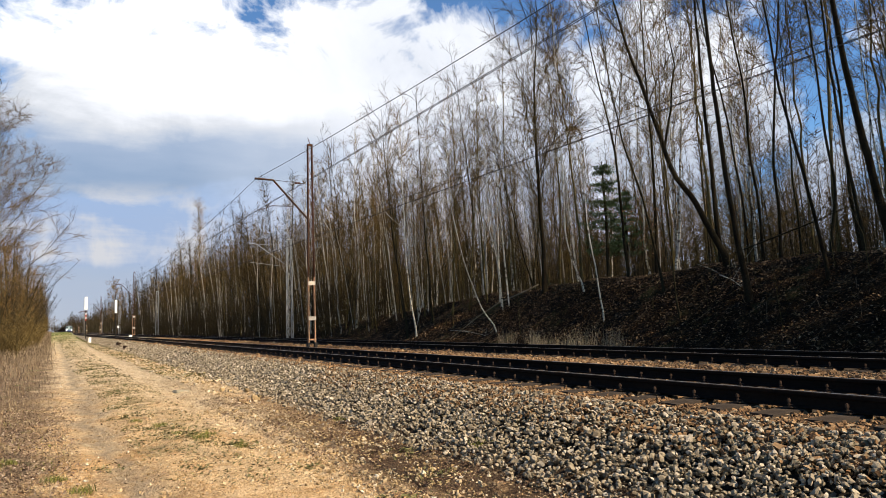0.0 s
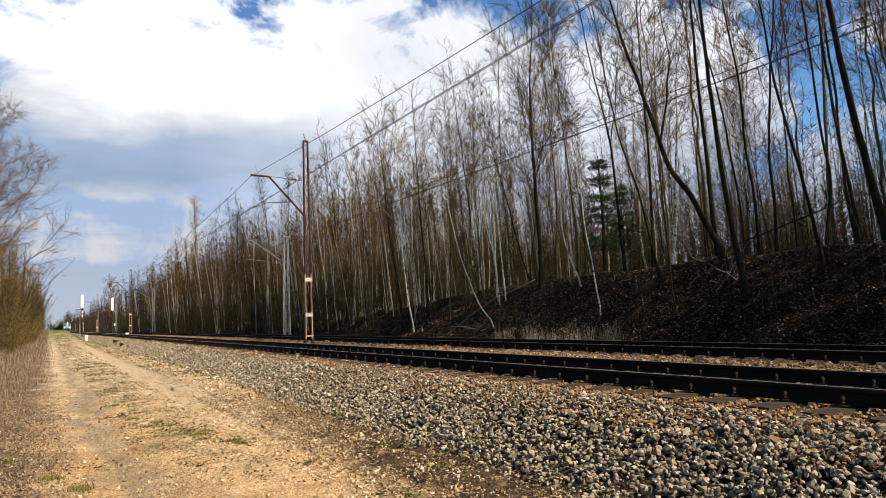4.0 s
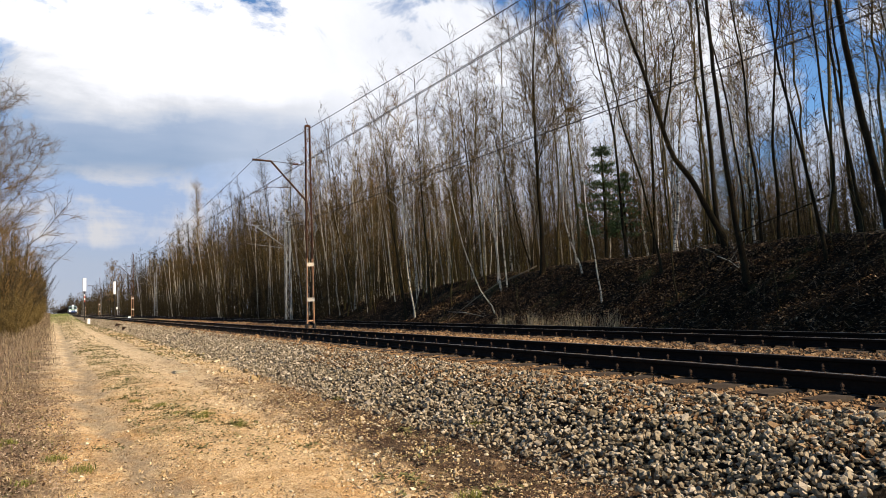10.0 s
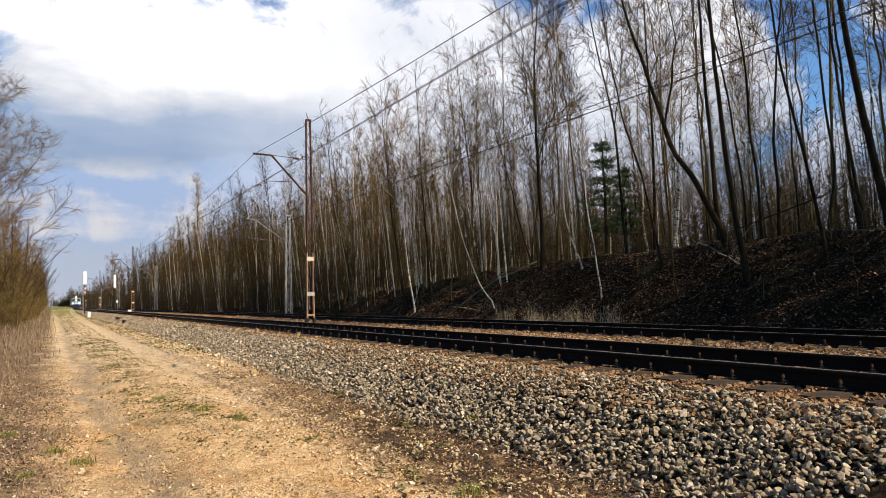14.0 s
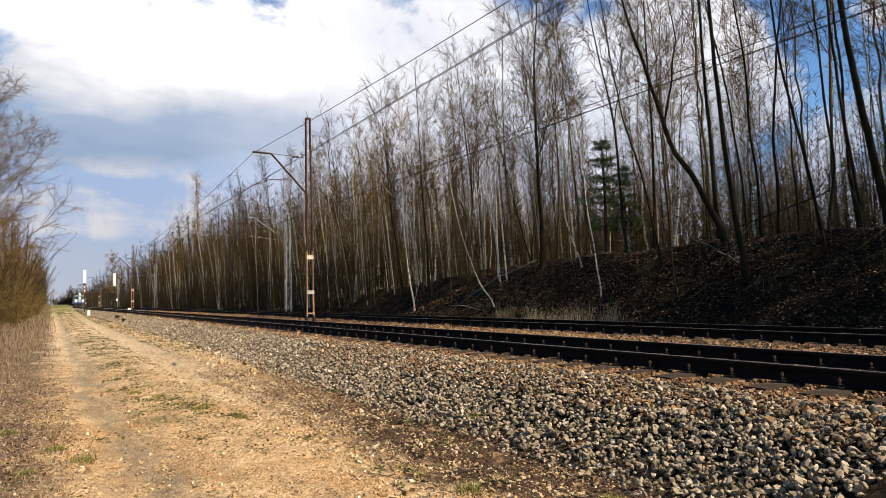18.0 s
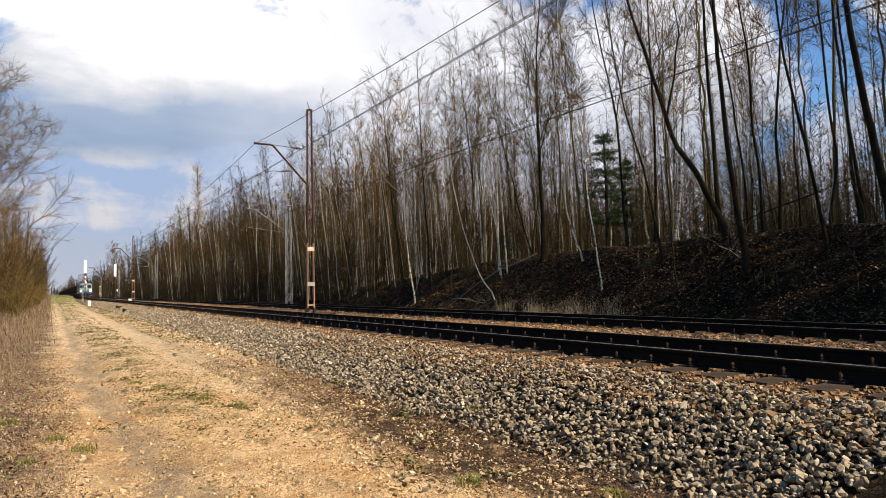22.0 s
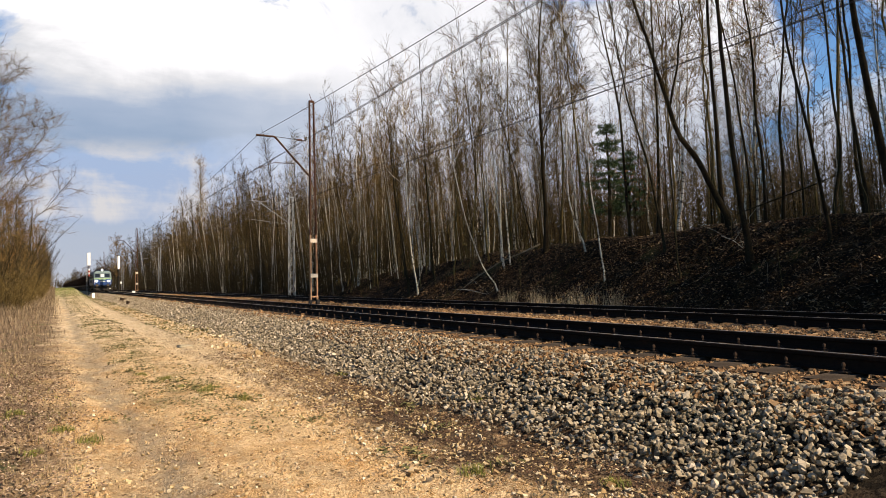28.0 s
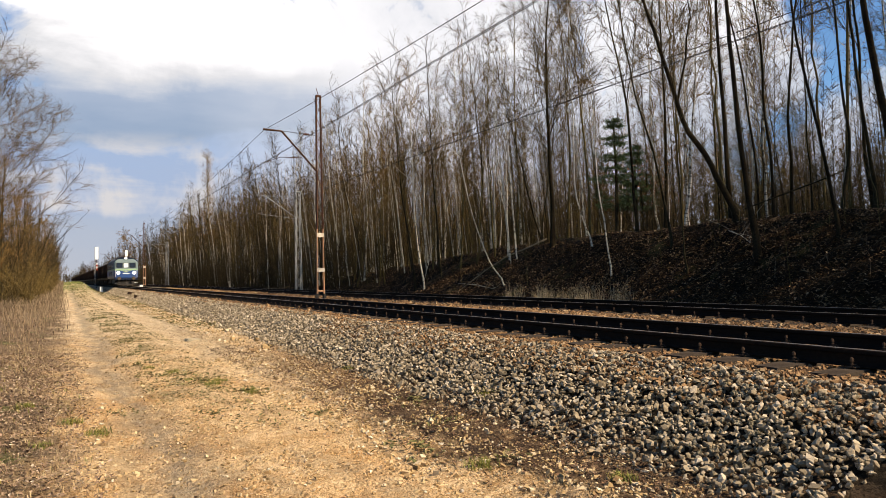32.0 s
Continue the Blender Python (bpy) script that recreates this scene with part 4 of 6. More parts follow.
    for seed, (h, r, limbs, first, reach, fork, bark, tw, label) in enumerate((
            (16, 0.066, 26, 0.34, 0.17, 0, "bark", "twig", "tall slender leafless tree with dark bark"),
            (15, 0.062, 28, 0.30, 0.18, 2, "green_bark", "twig", "leafless tree with greenish bark"),
            (14.5, 0.052, 28, 0.30, 0.15, 0, "birch", "twig_red", "leafless birch with white bark"),
            (17, 0.06, 26, 0.36, 0.16, 0, "green_bark", "twig", "tall thin leafless tree of the wood"),
            (13, 0.062, 26, 0.28, 0.21, 3, "bark", "twig", "leafless tree with a forked crown"),
            (15.5, 0.046, 26, 0.34, 0.15, 0, "birch", "twig_red", "slim leaning leafless birch"),
            (12, 0.04, 26, 0.20, 0.18, 0, "green_bark", "twig_red", "young leafless tree with fine twigs"))):
        bend = ((0, 0), (0.5, rng.uniform(-0.3, 0.5)), (1, rng.uniform(-0.5, 1.0)))
        kinds.append(Wood(40 + seed).tree(h, r, limbs, first, reach, bend, fork=fork, fine=0.86, twig=0.0062, sway=0.05, spread=0.72).thing(label, BANK, bark, tw))
        # a plainer one for the far part of the wood
        lighter.append(Wood(50 + seed).tree(h, r * 1.15, limbs - 8, first, reach * 1.15, bend, fork=fork, fine=0.8, twig=0.0085, sway=0.06).thing(label, BANK, bark, "twig"))
    used = set()
    spots = []
    # starts behind the camera, so that unseen trees shade the bank
    y = -22.0
    while y < 170:
        x = 16.9 + abs(rng.normal(0, 1)) * 5 if y > 30 else 20.6 + abs(rng.normal(0, 1)) * 6
        if all((x - a) ** 2 + (y - b) ** 2 > 0.8 for a, b in taken):
            spots.append((x, y))
            taken.append((x, y))
        y += (0.75 if y < 4 else 0.44 if y < 24 else 0.24 + y * 0.006) * rng.uniform(0.3, 1.6)
    # extra trees beside the camera, out of view, added to darken the bank
    spots += [(rng.uniform(20, 34), rng.uniform(-9, 9)) for _ in range(30)]
    for x, y in spots:
        k = int(rng.choice(7, p=[0.17, 0.18, 0.19, 0.16, 0.10, 0.12, 0.08]))
        tall = np.interp(y, [0, 20, 27, 36, 45, 58, 70, 170], [0.98, 0.90, 0.76, 0.77, 0.85, 0.86, 0.84, 0.86])
        place = stand(x, y, rng.uniform(0, 360), rng.normal(0, 3.2)) if y < 26 else pose(x, y, float(land(x, y)) - 0.05, rng.normal(-2.0, 2.5), rng.normal(-3.5, 3.5), rng.uniform(0, 360)) @ Matrix.Scale(tall * rng.uniform(0.84, 1.04), 4)
        near = 9.5 < y < 46
        first = kinds[k] if near else lighter[k]
        t = copy_thing(first, place) if (k, near) in used else first
        used.add((k, near))
        t.matrix_basis = place
    for k in range(7):
        for near, first in ((True, kinds[k]), (False, lighter[k])):
            if (k, near) not in used:
                first.matrix_basis = stand(24 + k, 40 if near else 70)

    # one tall narrow tree over the far end of the wood
    Wood(90).tree(18.5, 0.12, 64, 0.2, 0.17, ((0, 0), (1, 0.2)), fine=1.0, spread=0.36, twig=0.008, sway=0.01).thing("tall narrow poplar over the far end of the wood", BANK, "green_bark", "twig_red", stand(17.6, 102.0))
    Wood(91).tree(15.5, 0.22, 44, 0.22, 0.34, ((0, 0), (1, 0.3)), fine=0.8, spread=0.85, twig=0.02).thing("broad leafless tree far along the line", BANK, "bark", "twig_red", stand(16.5, 236.0))


build_wood()


# ---- the depth of the wood, the far wood and brushwood, each one mass ----
def thicket(seed, places, height, radius, stems, twigs, twig, spread=0.5, low=0.3):
    """Thin stems with twigs; places: rows of x, y, foot, scale."""
    rng = np.random.default_rng(seed)
    trunk, fine, stem, stem_radii, tips, tip_radii = Shape(), Shape(), [], [], [], []
    for x, y, z, k in places:
        for _ in range(stems):
            h = height * k * rng.uniform(0.7, 1.15)
            lean = rng.normal(0, 0.05 if stems == 1 else spread * 0.45, 2) + (np.array([-0.05, 0.03]) if stems == 1 else 0.0)
            s = rng.uniform(-0.25, 0.25, 2) * (stems > 1)
            p = np.array([(x + s[0], y + s[1], z - 0.2), (x + s[0] + lean[0] * h * 0.4, y + s[1] + lean[1] * h * 0.4, z + h * 0.42), (x + s[0] + lean[0] * h + rng.normal(0, 0.15), y + s[1] + lean[1] * h + rng.normal(0, 0.15), z + h)])
            r = radius * k * rng.uniform(0.6, 1.3)
            stem.append(p), stem_radii.append([r, r * 0.7, r * 0.15])
            for _ in range(int(twigs * 1.5)):
                f = rng.uniform(low, 1.0) ** 0.8
                q = p[1] + (p[2] - p[1]) * (f - 0.42) / 0.58 if f > 0.42 else p[0] + (p[1] - p[0]) * f / 0.42
                a = rng.uniform(0, 6.283)
                ln = h * spread * 0.32 * rng.uniform(0.4, 1.2) * (1.25 - f)
                e = q + np.array([math.cos(a) * ln, math.sin(a) * ln, ln * rng.uniform(0.2, 1.3)])
                tips.append([q, e]), tip_radii.append(twig * 1.35)
    return trunk.batch(stem, stem_radii, 4), fine.spikes(tips, tip_radii)


def spread_over(seed, count, x0, x1, y0, y1, near=1.0):
    rng = np.random.default_rng(seed)
    u = rng.uniform(0, 1, count)
    x = x0 + (x1 - x0) * u ** near
    y = y0 + (y1 - y0) * rng.uniform(0, 1, count)
    return [(a, b, float(land(a, b)), s) for a, b, s in zip(x, y, rng.uniform(0.75, 1.15, count))]


def mass(name, label, trunk, fine, bark, twigs):
    t = bare(name, label, "trees", kind="stuff")
    part("stems", trunk, bark, t)
    part("twigs", fine, twigs, t)


def build_far_wood():
    mass("wood_depth", "dense leafless young trunks deep in the wood", *thicket(3, spread_over(5, 330, 22, 46, 0, 34, 1.0), 8.5, 0.026, 1, 60, 0.0075, 0.5, 0.15), "bark", "twig")
    mass("wood_depth", "thin leafless trunks among the trees", *thicket(4, spread_over(6, 560, 18.5, 44, 28, 90, 1.2), 9.5, 0.032, 1, 84, 0.008, 0.55, 0.12), "green_bark", "twig")
    mass("wood_depth", "far crowded trunks filling the wood", *thicket(6, spread_over(7, 420, 36, 70, 22, 100, 1.0), 9, 0.05, 1, 60, 0.014, 0.6, 0.1), "bark", "far_twig")
    mass("wood_depth", "leafless wood along the line", *thicket(14, spread_over(16, 600, 17.5, 44, 54, 200, 1.5), 12, 0.05, 1, 72, 0.011, 0.65), "bark", "far_twig")
    mass("wood_depth", "pale birch stems along the line", *thicket(15, spread_over(17, 130, 16.8, 21, 36, 170, 1.1), 10.5, 0.04, 1, 12, 0.009, 0.4), "birch", "twig_red")
    mass("wood_depth", "pale slender trunks among the trees", *thicket(25, spread_over(26, 80, 18.2, 27, 27, 60, 1.0), 9.5, 0.04, 1, 10, 0.007, 0.4), "birch", "twig_red")
    mass("far_wood", "far brown leafless wood beside the line", *thicket(8, spread_over(9, 560, 17, 60, 180, 650, 1.5), 11.5, 0.10, 1, 30, 0.026, 0.8), "bark", "far_twig")
    mass("far_wood", "hazy leafless wood at the far end of the line", *thicket(63, spread_over(64, 420, 12, 60, 480, 1350, 1.3), 13, 0.16, 1, 16, 0.10, 0.8, 0.1), "bark", "far_twig")
    mass("far_wood", "distant wood closing the line", *thicket(65, spread_over(66, 160, -70, 90, 1360, 1700, 1.0), 15, 0.3, 1, 16, 0.2, 0.9, 0.1), "bark", "far_twig")
    mass("far_wood", "distant leafless wood beyond the bank", *thicket(10, spread_over(11, 620, 42, 110, -10, 160), 8.5, 0.07, 1, 34, 0.03, 0.6, 0.02), "bark", "far_twig")
    mass("brushwood", "thin leafless brushwood on the bank's crest", *thicket(12, spread_over(13, 260, 20.0, 28, -6, 60, 1.1), 3.6, 0.013, 2, 12, 0.005, 0.45), "green_bark", "twig")
    mass("brushwood", "dense brown brushwood under the trees", *thicket(19, spread_over(20, 460, 17.6, 34, 30, 130, 1.1), 4.5, 0.014, 2, 34, 0.009, 0.55, 0.1), "bark", "far_twig")
    mass("brushwood", "brown brushwood behind the crest of the bank", *thicket(23, spread_over(24, 760, 23, 46, 0, 60, 1.0), 3.4, 0.013, 1, 40, 0.009, 0.6, 0.02), "bark", "far_twig")
    mass("brushwood", "tangled dark brushwood along the crest", *thicket(41, spread_over(42, 260, 21.4, 31, 6, 34, 1.2), 2.3, 0.011, 1, 30, 0.006, 0.7, 0.05), "bark", "far_twig")
    mass("brushwood", "dark tangled bushes along the wood's foot", *thicket(61, spread_over(62, 380, 16.0, 19.0, 40, 210, 1.0), 4.2, 0.014, 2, 40, 0.011, 0.6, 0.02), "bark", "far_twig")
    # all of this mass stands out of view, only to cast shade on the bank
    mass("wood_depth", "unseen young trunks beside the camera, added to shade the bank", *thicket(27, spread_over(28, 110, 21.0, 34, -12, 9, 1.0), 10, 0.05, 1, 30, 0.012, 0.5), "bark", "twig")
    mass("brushwood", "thin saplings growing on the lower bank", *thicket(17, spread_over(18, 60, 16.4, 19.5, 10, 70, 1.0), 2.6, 0.011, 1, 6, 0.004, 0.45), "green_bark", "twig")


build_far_wood()


# ---- the overgrown side of the way ----
SIDE = "leafless trees beside the sandy way"


def build_left_side():
    rng = np.random.default_rng(77)
    Wood(60).tree(11.8, 0.12, 46, 0.28, 0.43, ((0, 0), (0.5, -0.3), (1, -0.5)), fork=0, spread=1.0, fine=1.35, twig=0.005, pendulous=0.0).thing(
        "spreading leafless tree with fine brown twigs over the verge", SIDE, "bark", "twig", stand(-3.2, 37.0, 20))
    kinds = [Wood(61).tree(10, 0.11, 24, 0.12, 0.23, ((0, 0), (1, 0.3)), fork=0, spread=0.7, fine=0.9, twig=0.010).thing("bushy leafless tree in the roadside thicket", SIDE, "bark", "twig"),
             Wood(62).tree(11.5, 0.12, 24, 0.15, 0.22, ((0, 0), (1, -0.4)), fork=0, spread=0.7, fine=0.9, twig=0.010).thing("tall bushy tree of the brown thicket", SIDE, "bark", "twig_red"),
             Wood(63).tree(8.5, 0.09, 22, 0.08, 0.26, ((0, 0), (1, 0.2)), fork=0, spread=0.75, fine=0.9, twig=0.010).thing("low spreading tree of the brown thicket", SIDE, "green_bark", "twig_red")]
    used = set()
    y = 56.0
    while y < 240:
        k = int(rng.integers(3))
        x = float(np.interp(y, [50, 66, 100, 150, 240], [-4.4, -3.4, -2.7, -1.9, -2.2])) - abs(rng.normal(0, 1.6))
        place = stand(x, y, rng.uniform(0, 360)) @ Matrix.Scale(rng.uniform(0.8, 1.12), 4)
        t = copy_thing(kinds[k], place) if k in used else kinds[k]
        used.add(k)
        t.matrix_basis = place
        y += rng.uniform(1.0, 3.6) * (1 + (y - 56) * 0.01)
    mass("thicket", "dense brown leafless thicket beside the way", *thicket(31, spread_over(32, 460, -2.2, -13, 56, 240, 1.4), 7.0, 0.03, 3, 20, 0.012, 0.55, 0.08), "bark", "far_twig")
    mass("thicket", "low olive budding bushes at the thicket's edge", *thicket(33, spread_over(34, 120, -1.4, -5, 52, 150, 1.2), 2.8, 0.012, 4, 24, 0.011, 0.9, 0.05), "green_bark", "twig_olive")
    mass("far_wood", "far leafless wood beyond the thicket", *thicket(35, spread_over(36, 320, -3, -40, 220, 650, 1.3), 12, 0.13, 1, 15, 0.05, 0.7), "bark", "far_twig")


build_left_side()


# ---- loose stones ----
def icosahedron():
    p = (1 + 5 ** 0.5) / 2
    v = np.array([(-1, p, 0), (1, p, 0), (-1, -p, 0), (1, -p, 0), (0, -1, p), (0, 1, p), (0, -1, -p), (0, 1, -p), (p, 0, -1), (p, 0, 1), (-p, 0, -1), (-p, 0, 1)], float)
    f = [(0, 11, 5), (0, 5, 1), (0, 1, 7), (0, 7, 10), (0, 10, 11), (1, 5, 9), (5, 11, 4), (11, 10, 2), (10, 7, 6), (7, 1, 8), (3, 9, 4), (3, 4, 2), (3, 2, 6), (3, 6, 8), (3, 8, 9), (4, 9, 5), (2, 4, 11), (6, 2, 10), (8, 6, 7), (9, 8, 1)]
    return v / np.linalg.norm(v[0]), f


CUBE_V = np.array([(x, y, z) for x in (-1, 1) for y in (-1, 1) for z in (-1, 1)], float) * 0.7
CUBE_F = [(0, 1, 3, 2), (4, 6, 7, 5), (0, 4, 5, 1), (2, 3, 7, 6), (0, 2, 6, 4), (1, 5, 7, 3)]


def stones(rng, x, y, z, size, rough=True):
    """Crushed stones at the places given, as arrays of vertices and faces."""
    base, faces = icosahedron() if rough else (CUBE_V, CUBE_F)
    n, k = len(x), len(base)
    v = base[None] * rng.uniform(0.62, 1.3, (n, k, 1)) + rng.normal(0, 0.12, (n, k, 3))
    v = v * (np.array([1.25, 0.95, 0.78]) * rng.uniform(0.75, 1.25, (n, 1, 3)))
    # most lie flat: a free turn about the upright, then a tilt
    turn, tilt, about = rng.uniform(0, 6.283, n), rng.normal(0, 0.75, n), rng.uniform(0, 6.283, n)
    ct, st, cz, sz = np.cos(tilt / 2), np.sin(tilt / 2), np.cos(turn / 2), np.sin(turn / 2)
    q = np.stack([ct * cz, st * (np.cos(about) * cz + np.sin(about) * sz), st * (np.sin(about) * cz - np.cos(about) * sz), ct * sz], 1)
    w, a, b, c = q.T
    rot = np.stack([np.stack([1 - 2 * (b * b + c * c), 2 * (a * b - c * w), 2 * (a * c + b * w)], -1),
                    np.stack([2 * (a * b + c * w), 1 - 2 * (a * a + c * c), 2 * (b * c - a * w)], -1),
                    np.stack([2 * (a * c - b * w), 2 * (b * c + a * w), 1 - 2 * (a * a + b * b)], -1)], 1)
    v = np.einsum("nij,nkj->nki", rot, v) * np.asarray(size)[:, None, None] + np.stack([x, y, z], 1)[:, None]
    f = (np.array(faces)[None] + (np.arange(n) * k)[:, None, None]).reshape(-1, len(faces[0]))
    return v.reshape(-1, 3), f


def scatter(rng, per_area, x0, x1, y0, y1):
    n = int(per_area * (x1 - x0) * (y1 - y0))
    return rng.uniform(x0, x1, n), rng.uniform(y0, y1, n)


def stone_mass(parent, name, material, rows, seed):
    rng = np.random.default_rng(seed)
    vs, fs, k = [], [], 0
    for per_area, x0, x1, y0, y1, size, heap, rough in rows:
        x, y = scatter(rng, per_area, x0, x1, y0, y1)
        foot = np.interp(y, [0, 10, 25, 84, 140], [4.15, 4.25, 4.7, 5.0, 5.0])
        keep = x > foot + rng.normal(0, 0.10, len(x)) - rng.exponential(0.12, len(x))
        # the ends of the near track's sleepers lie bare
        keep &= ~((x > 5.94) & (x < 6.46) & (np.abs((y - 1.72 + 0.3) % 0.6 - 0.3) < 0.145) & (rng.uniform(0, 1, len(x)) < 0.93))
        x, y = x[keep], y[keep]
        s = size * rng.lognormal(0, 0.28, len(x))
        v, f = stones(rng, x, y, land(x, y) + rng.uniform(-0.3, 1.0, len(x)) * heap * np.interp(x, [5.15, 5.75], [1.0, 0.3]), s, rough)
        vs.append(v), fs.extend((f + k).tolist())
        k += len(v)
    ob = new(name, mesh_of(name, np.concatenate(vs), fs, material))
    ob.parent = parent
    tagged(ob, kind="stuff")


def build_ballast():
    bed = bare("ballast_bed", "heaped pale crushed-stone ballast under the tracks", "ballast", kind="structure")
    stone_mass(bed, "slope_stones", "stone", [
        (690, 3.95, 5.75, 2.9, 7.5, 0.0195, 0.11, True), (580, 4.0, 5.75, 7.5, 17, 0.0205, 0.10, False), (480, 4.2, 5.8, 17, 30, 0.026, 0.07, False),
        (260, 4.4, 5.8, 30, 60, 0.038, 0.06, False), (100, 4.5, 5.8, 60, 120, 0.055, 0.05, False)], 101)
    stone_mass(bed, "track_stones", "rusty_stone", [
        (760, 5.5, 6.42, 2.6, 16, 0.0185, 0.05, False), (420, 5.05, 5.65, 2.8, 16, 0.019, 0.09, False), (220, 6.5, 8.1, 3.5, 14, 0.022, 0.03, False), (280, 8.3, 11.1, 4.5, 20, 0.027, 0.045, False),
        (170, 5.6, 6.4, 16, 40, 0.034, 0.03, False), (50, 6.6, 8.0, 14, 40, 0.038, 0.03, False), (100, 8.2, 11.2, 20, 50, 0.04, 0.04, False),
        (50, 11.4, 12.8, 6, 30, 0.03, 0.02, False), (16, 5.6, 11.2, 40, 90, 0.06, 0.02, False)], 102)
    rng = np.random.default_rng(103)
    meshes = []
    for i in range(14):
        v, f = stones(rng, np.zeros(1), np.zeros(1), np.zeros(1), np.ones(1))
        meshes.append(mesh_of("stone", v, f.tolist(), "stone_single"))
    x, y = scatter(rng, 200, 4.35, 5.5, 3.5, 4.9)
    for a, b in list(zip(x, y))[:300]:
        s = 0.0205 * rng.lognormal(0, 0.25)
        part("stone", meshes[int(rng.integers(14))], None, bed, at=pose(a, b, float(land(a, b)) + 0.06, 0, 0, rng.uniform(0, 360)) @ Matrix.Scale(s, 4))


build_ballast()


# ---- the sandy way and its weeds ----
def blades(rng, x, y, height, width, droop=0.5):
    """Grass blades of two faces each."""
    n = len(x)
    a = rng.uniform(0, 6.283, n)
    h = height * rng.uniform(0.5, 1.3, n)
    lean = droop * h * rng.uniform(0.1, 1.0, n)
    z = land(x, y)
    c, s = np.cos(a), np.sin(a)
    side = np.stack([-s, c, 0 * a], 1) * (width * rng.uniform(0.6, 1.3, n))[:, None]
    p0 = np.stack([x, y, z - 0.01], 1)
    p1 = p0 + np.stack([c * lean * 0.35, s * lean * 0.35, h * 0.6], 1)
    p2 = p0 + np.stack([c * lean, s * lean, h * (1 - 0.25 * droop)], 1)
    v = np.stack([p0 - side, p0 + side, p1 - side * 0.8, p1 + side * 0.8, p2], 1).reshape(-1, 3)
    k = (np.arange(n) * 5)[:, None]
    return v, (k + np.array([[0, 1, 3, 2]])).tolist() + (k + np.array([[2, 3, 4]])).tolist()


def leaves(rng, x, y, size, lift=0.02):
    """Curled dead leaves: two faces folded along the rib."""
    n = len(x)
    a = rng.uniform(0, 6.283, n)
    s = size * rng.uniform(0.5, 1.4, n)
    c = np.stack([x, y, land(x, y) + rng.uniform(0.0, 1, n) * lift], 1)
    u = np.stack([np.cos(a), np.sin(a), rng.normal(0, 0.35, n)], 1) * s[:, None]
    w = np.stack([-np.sin(a), np.cos(a), rng.normal(0, 0.35, n)], 1) * (s * 0.55)[:, None]
    up = np.array([0, 0, 1.0]) * (s * 0.35)[:, None]
    v = np.stack([c - u, c + w + up, c + u, c - w + up], 1).reshape(-1, 3)
    k = (np.arange(n) * 4)[:, None]
    return v, (k + np.array([[0, 1, 2]])).tolist() + (k + np.array([[0, 2, 3]])).tolist()


def stuff(name, label, category, v, f, material):
    return thing(name, mesh_of(name, v, f, material), label, category, kind="stuff")


def clumpy(rng, x, y, scale, keep):
    """Keeps the places where a slow wave is high, for uneven cover."""
    k = ripple(x, y, scale) * 0.5 + 0.5
    m = rng.uniform(0, 1, len(x)) < keep + (1 - keep) * k ** 2
    return x[m], y[m]


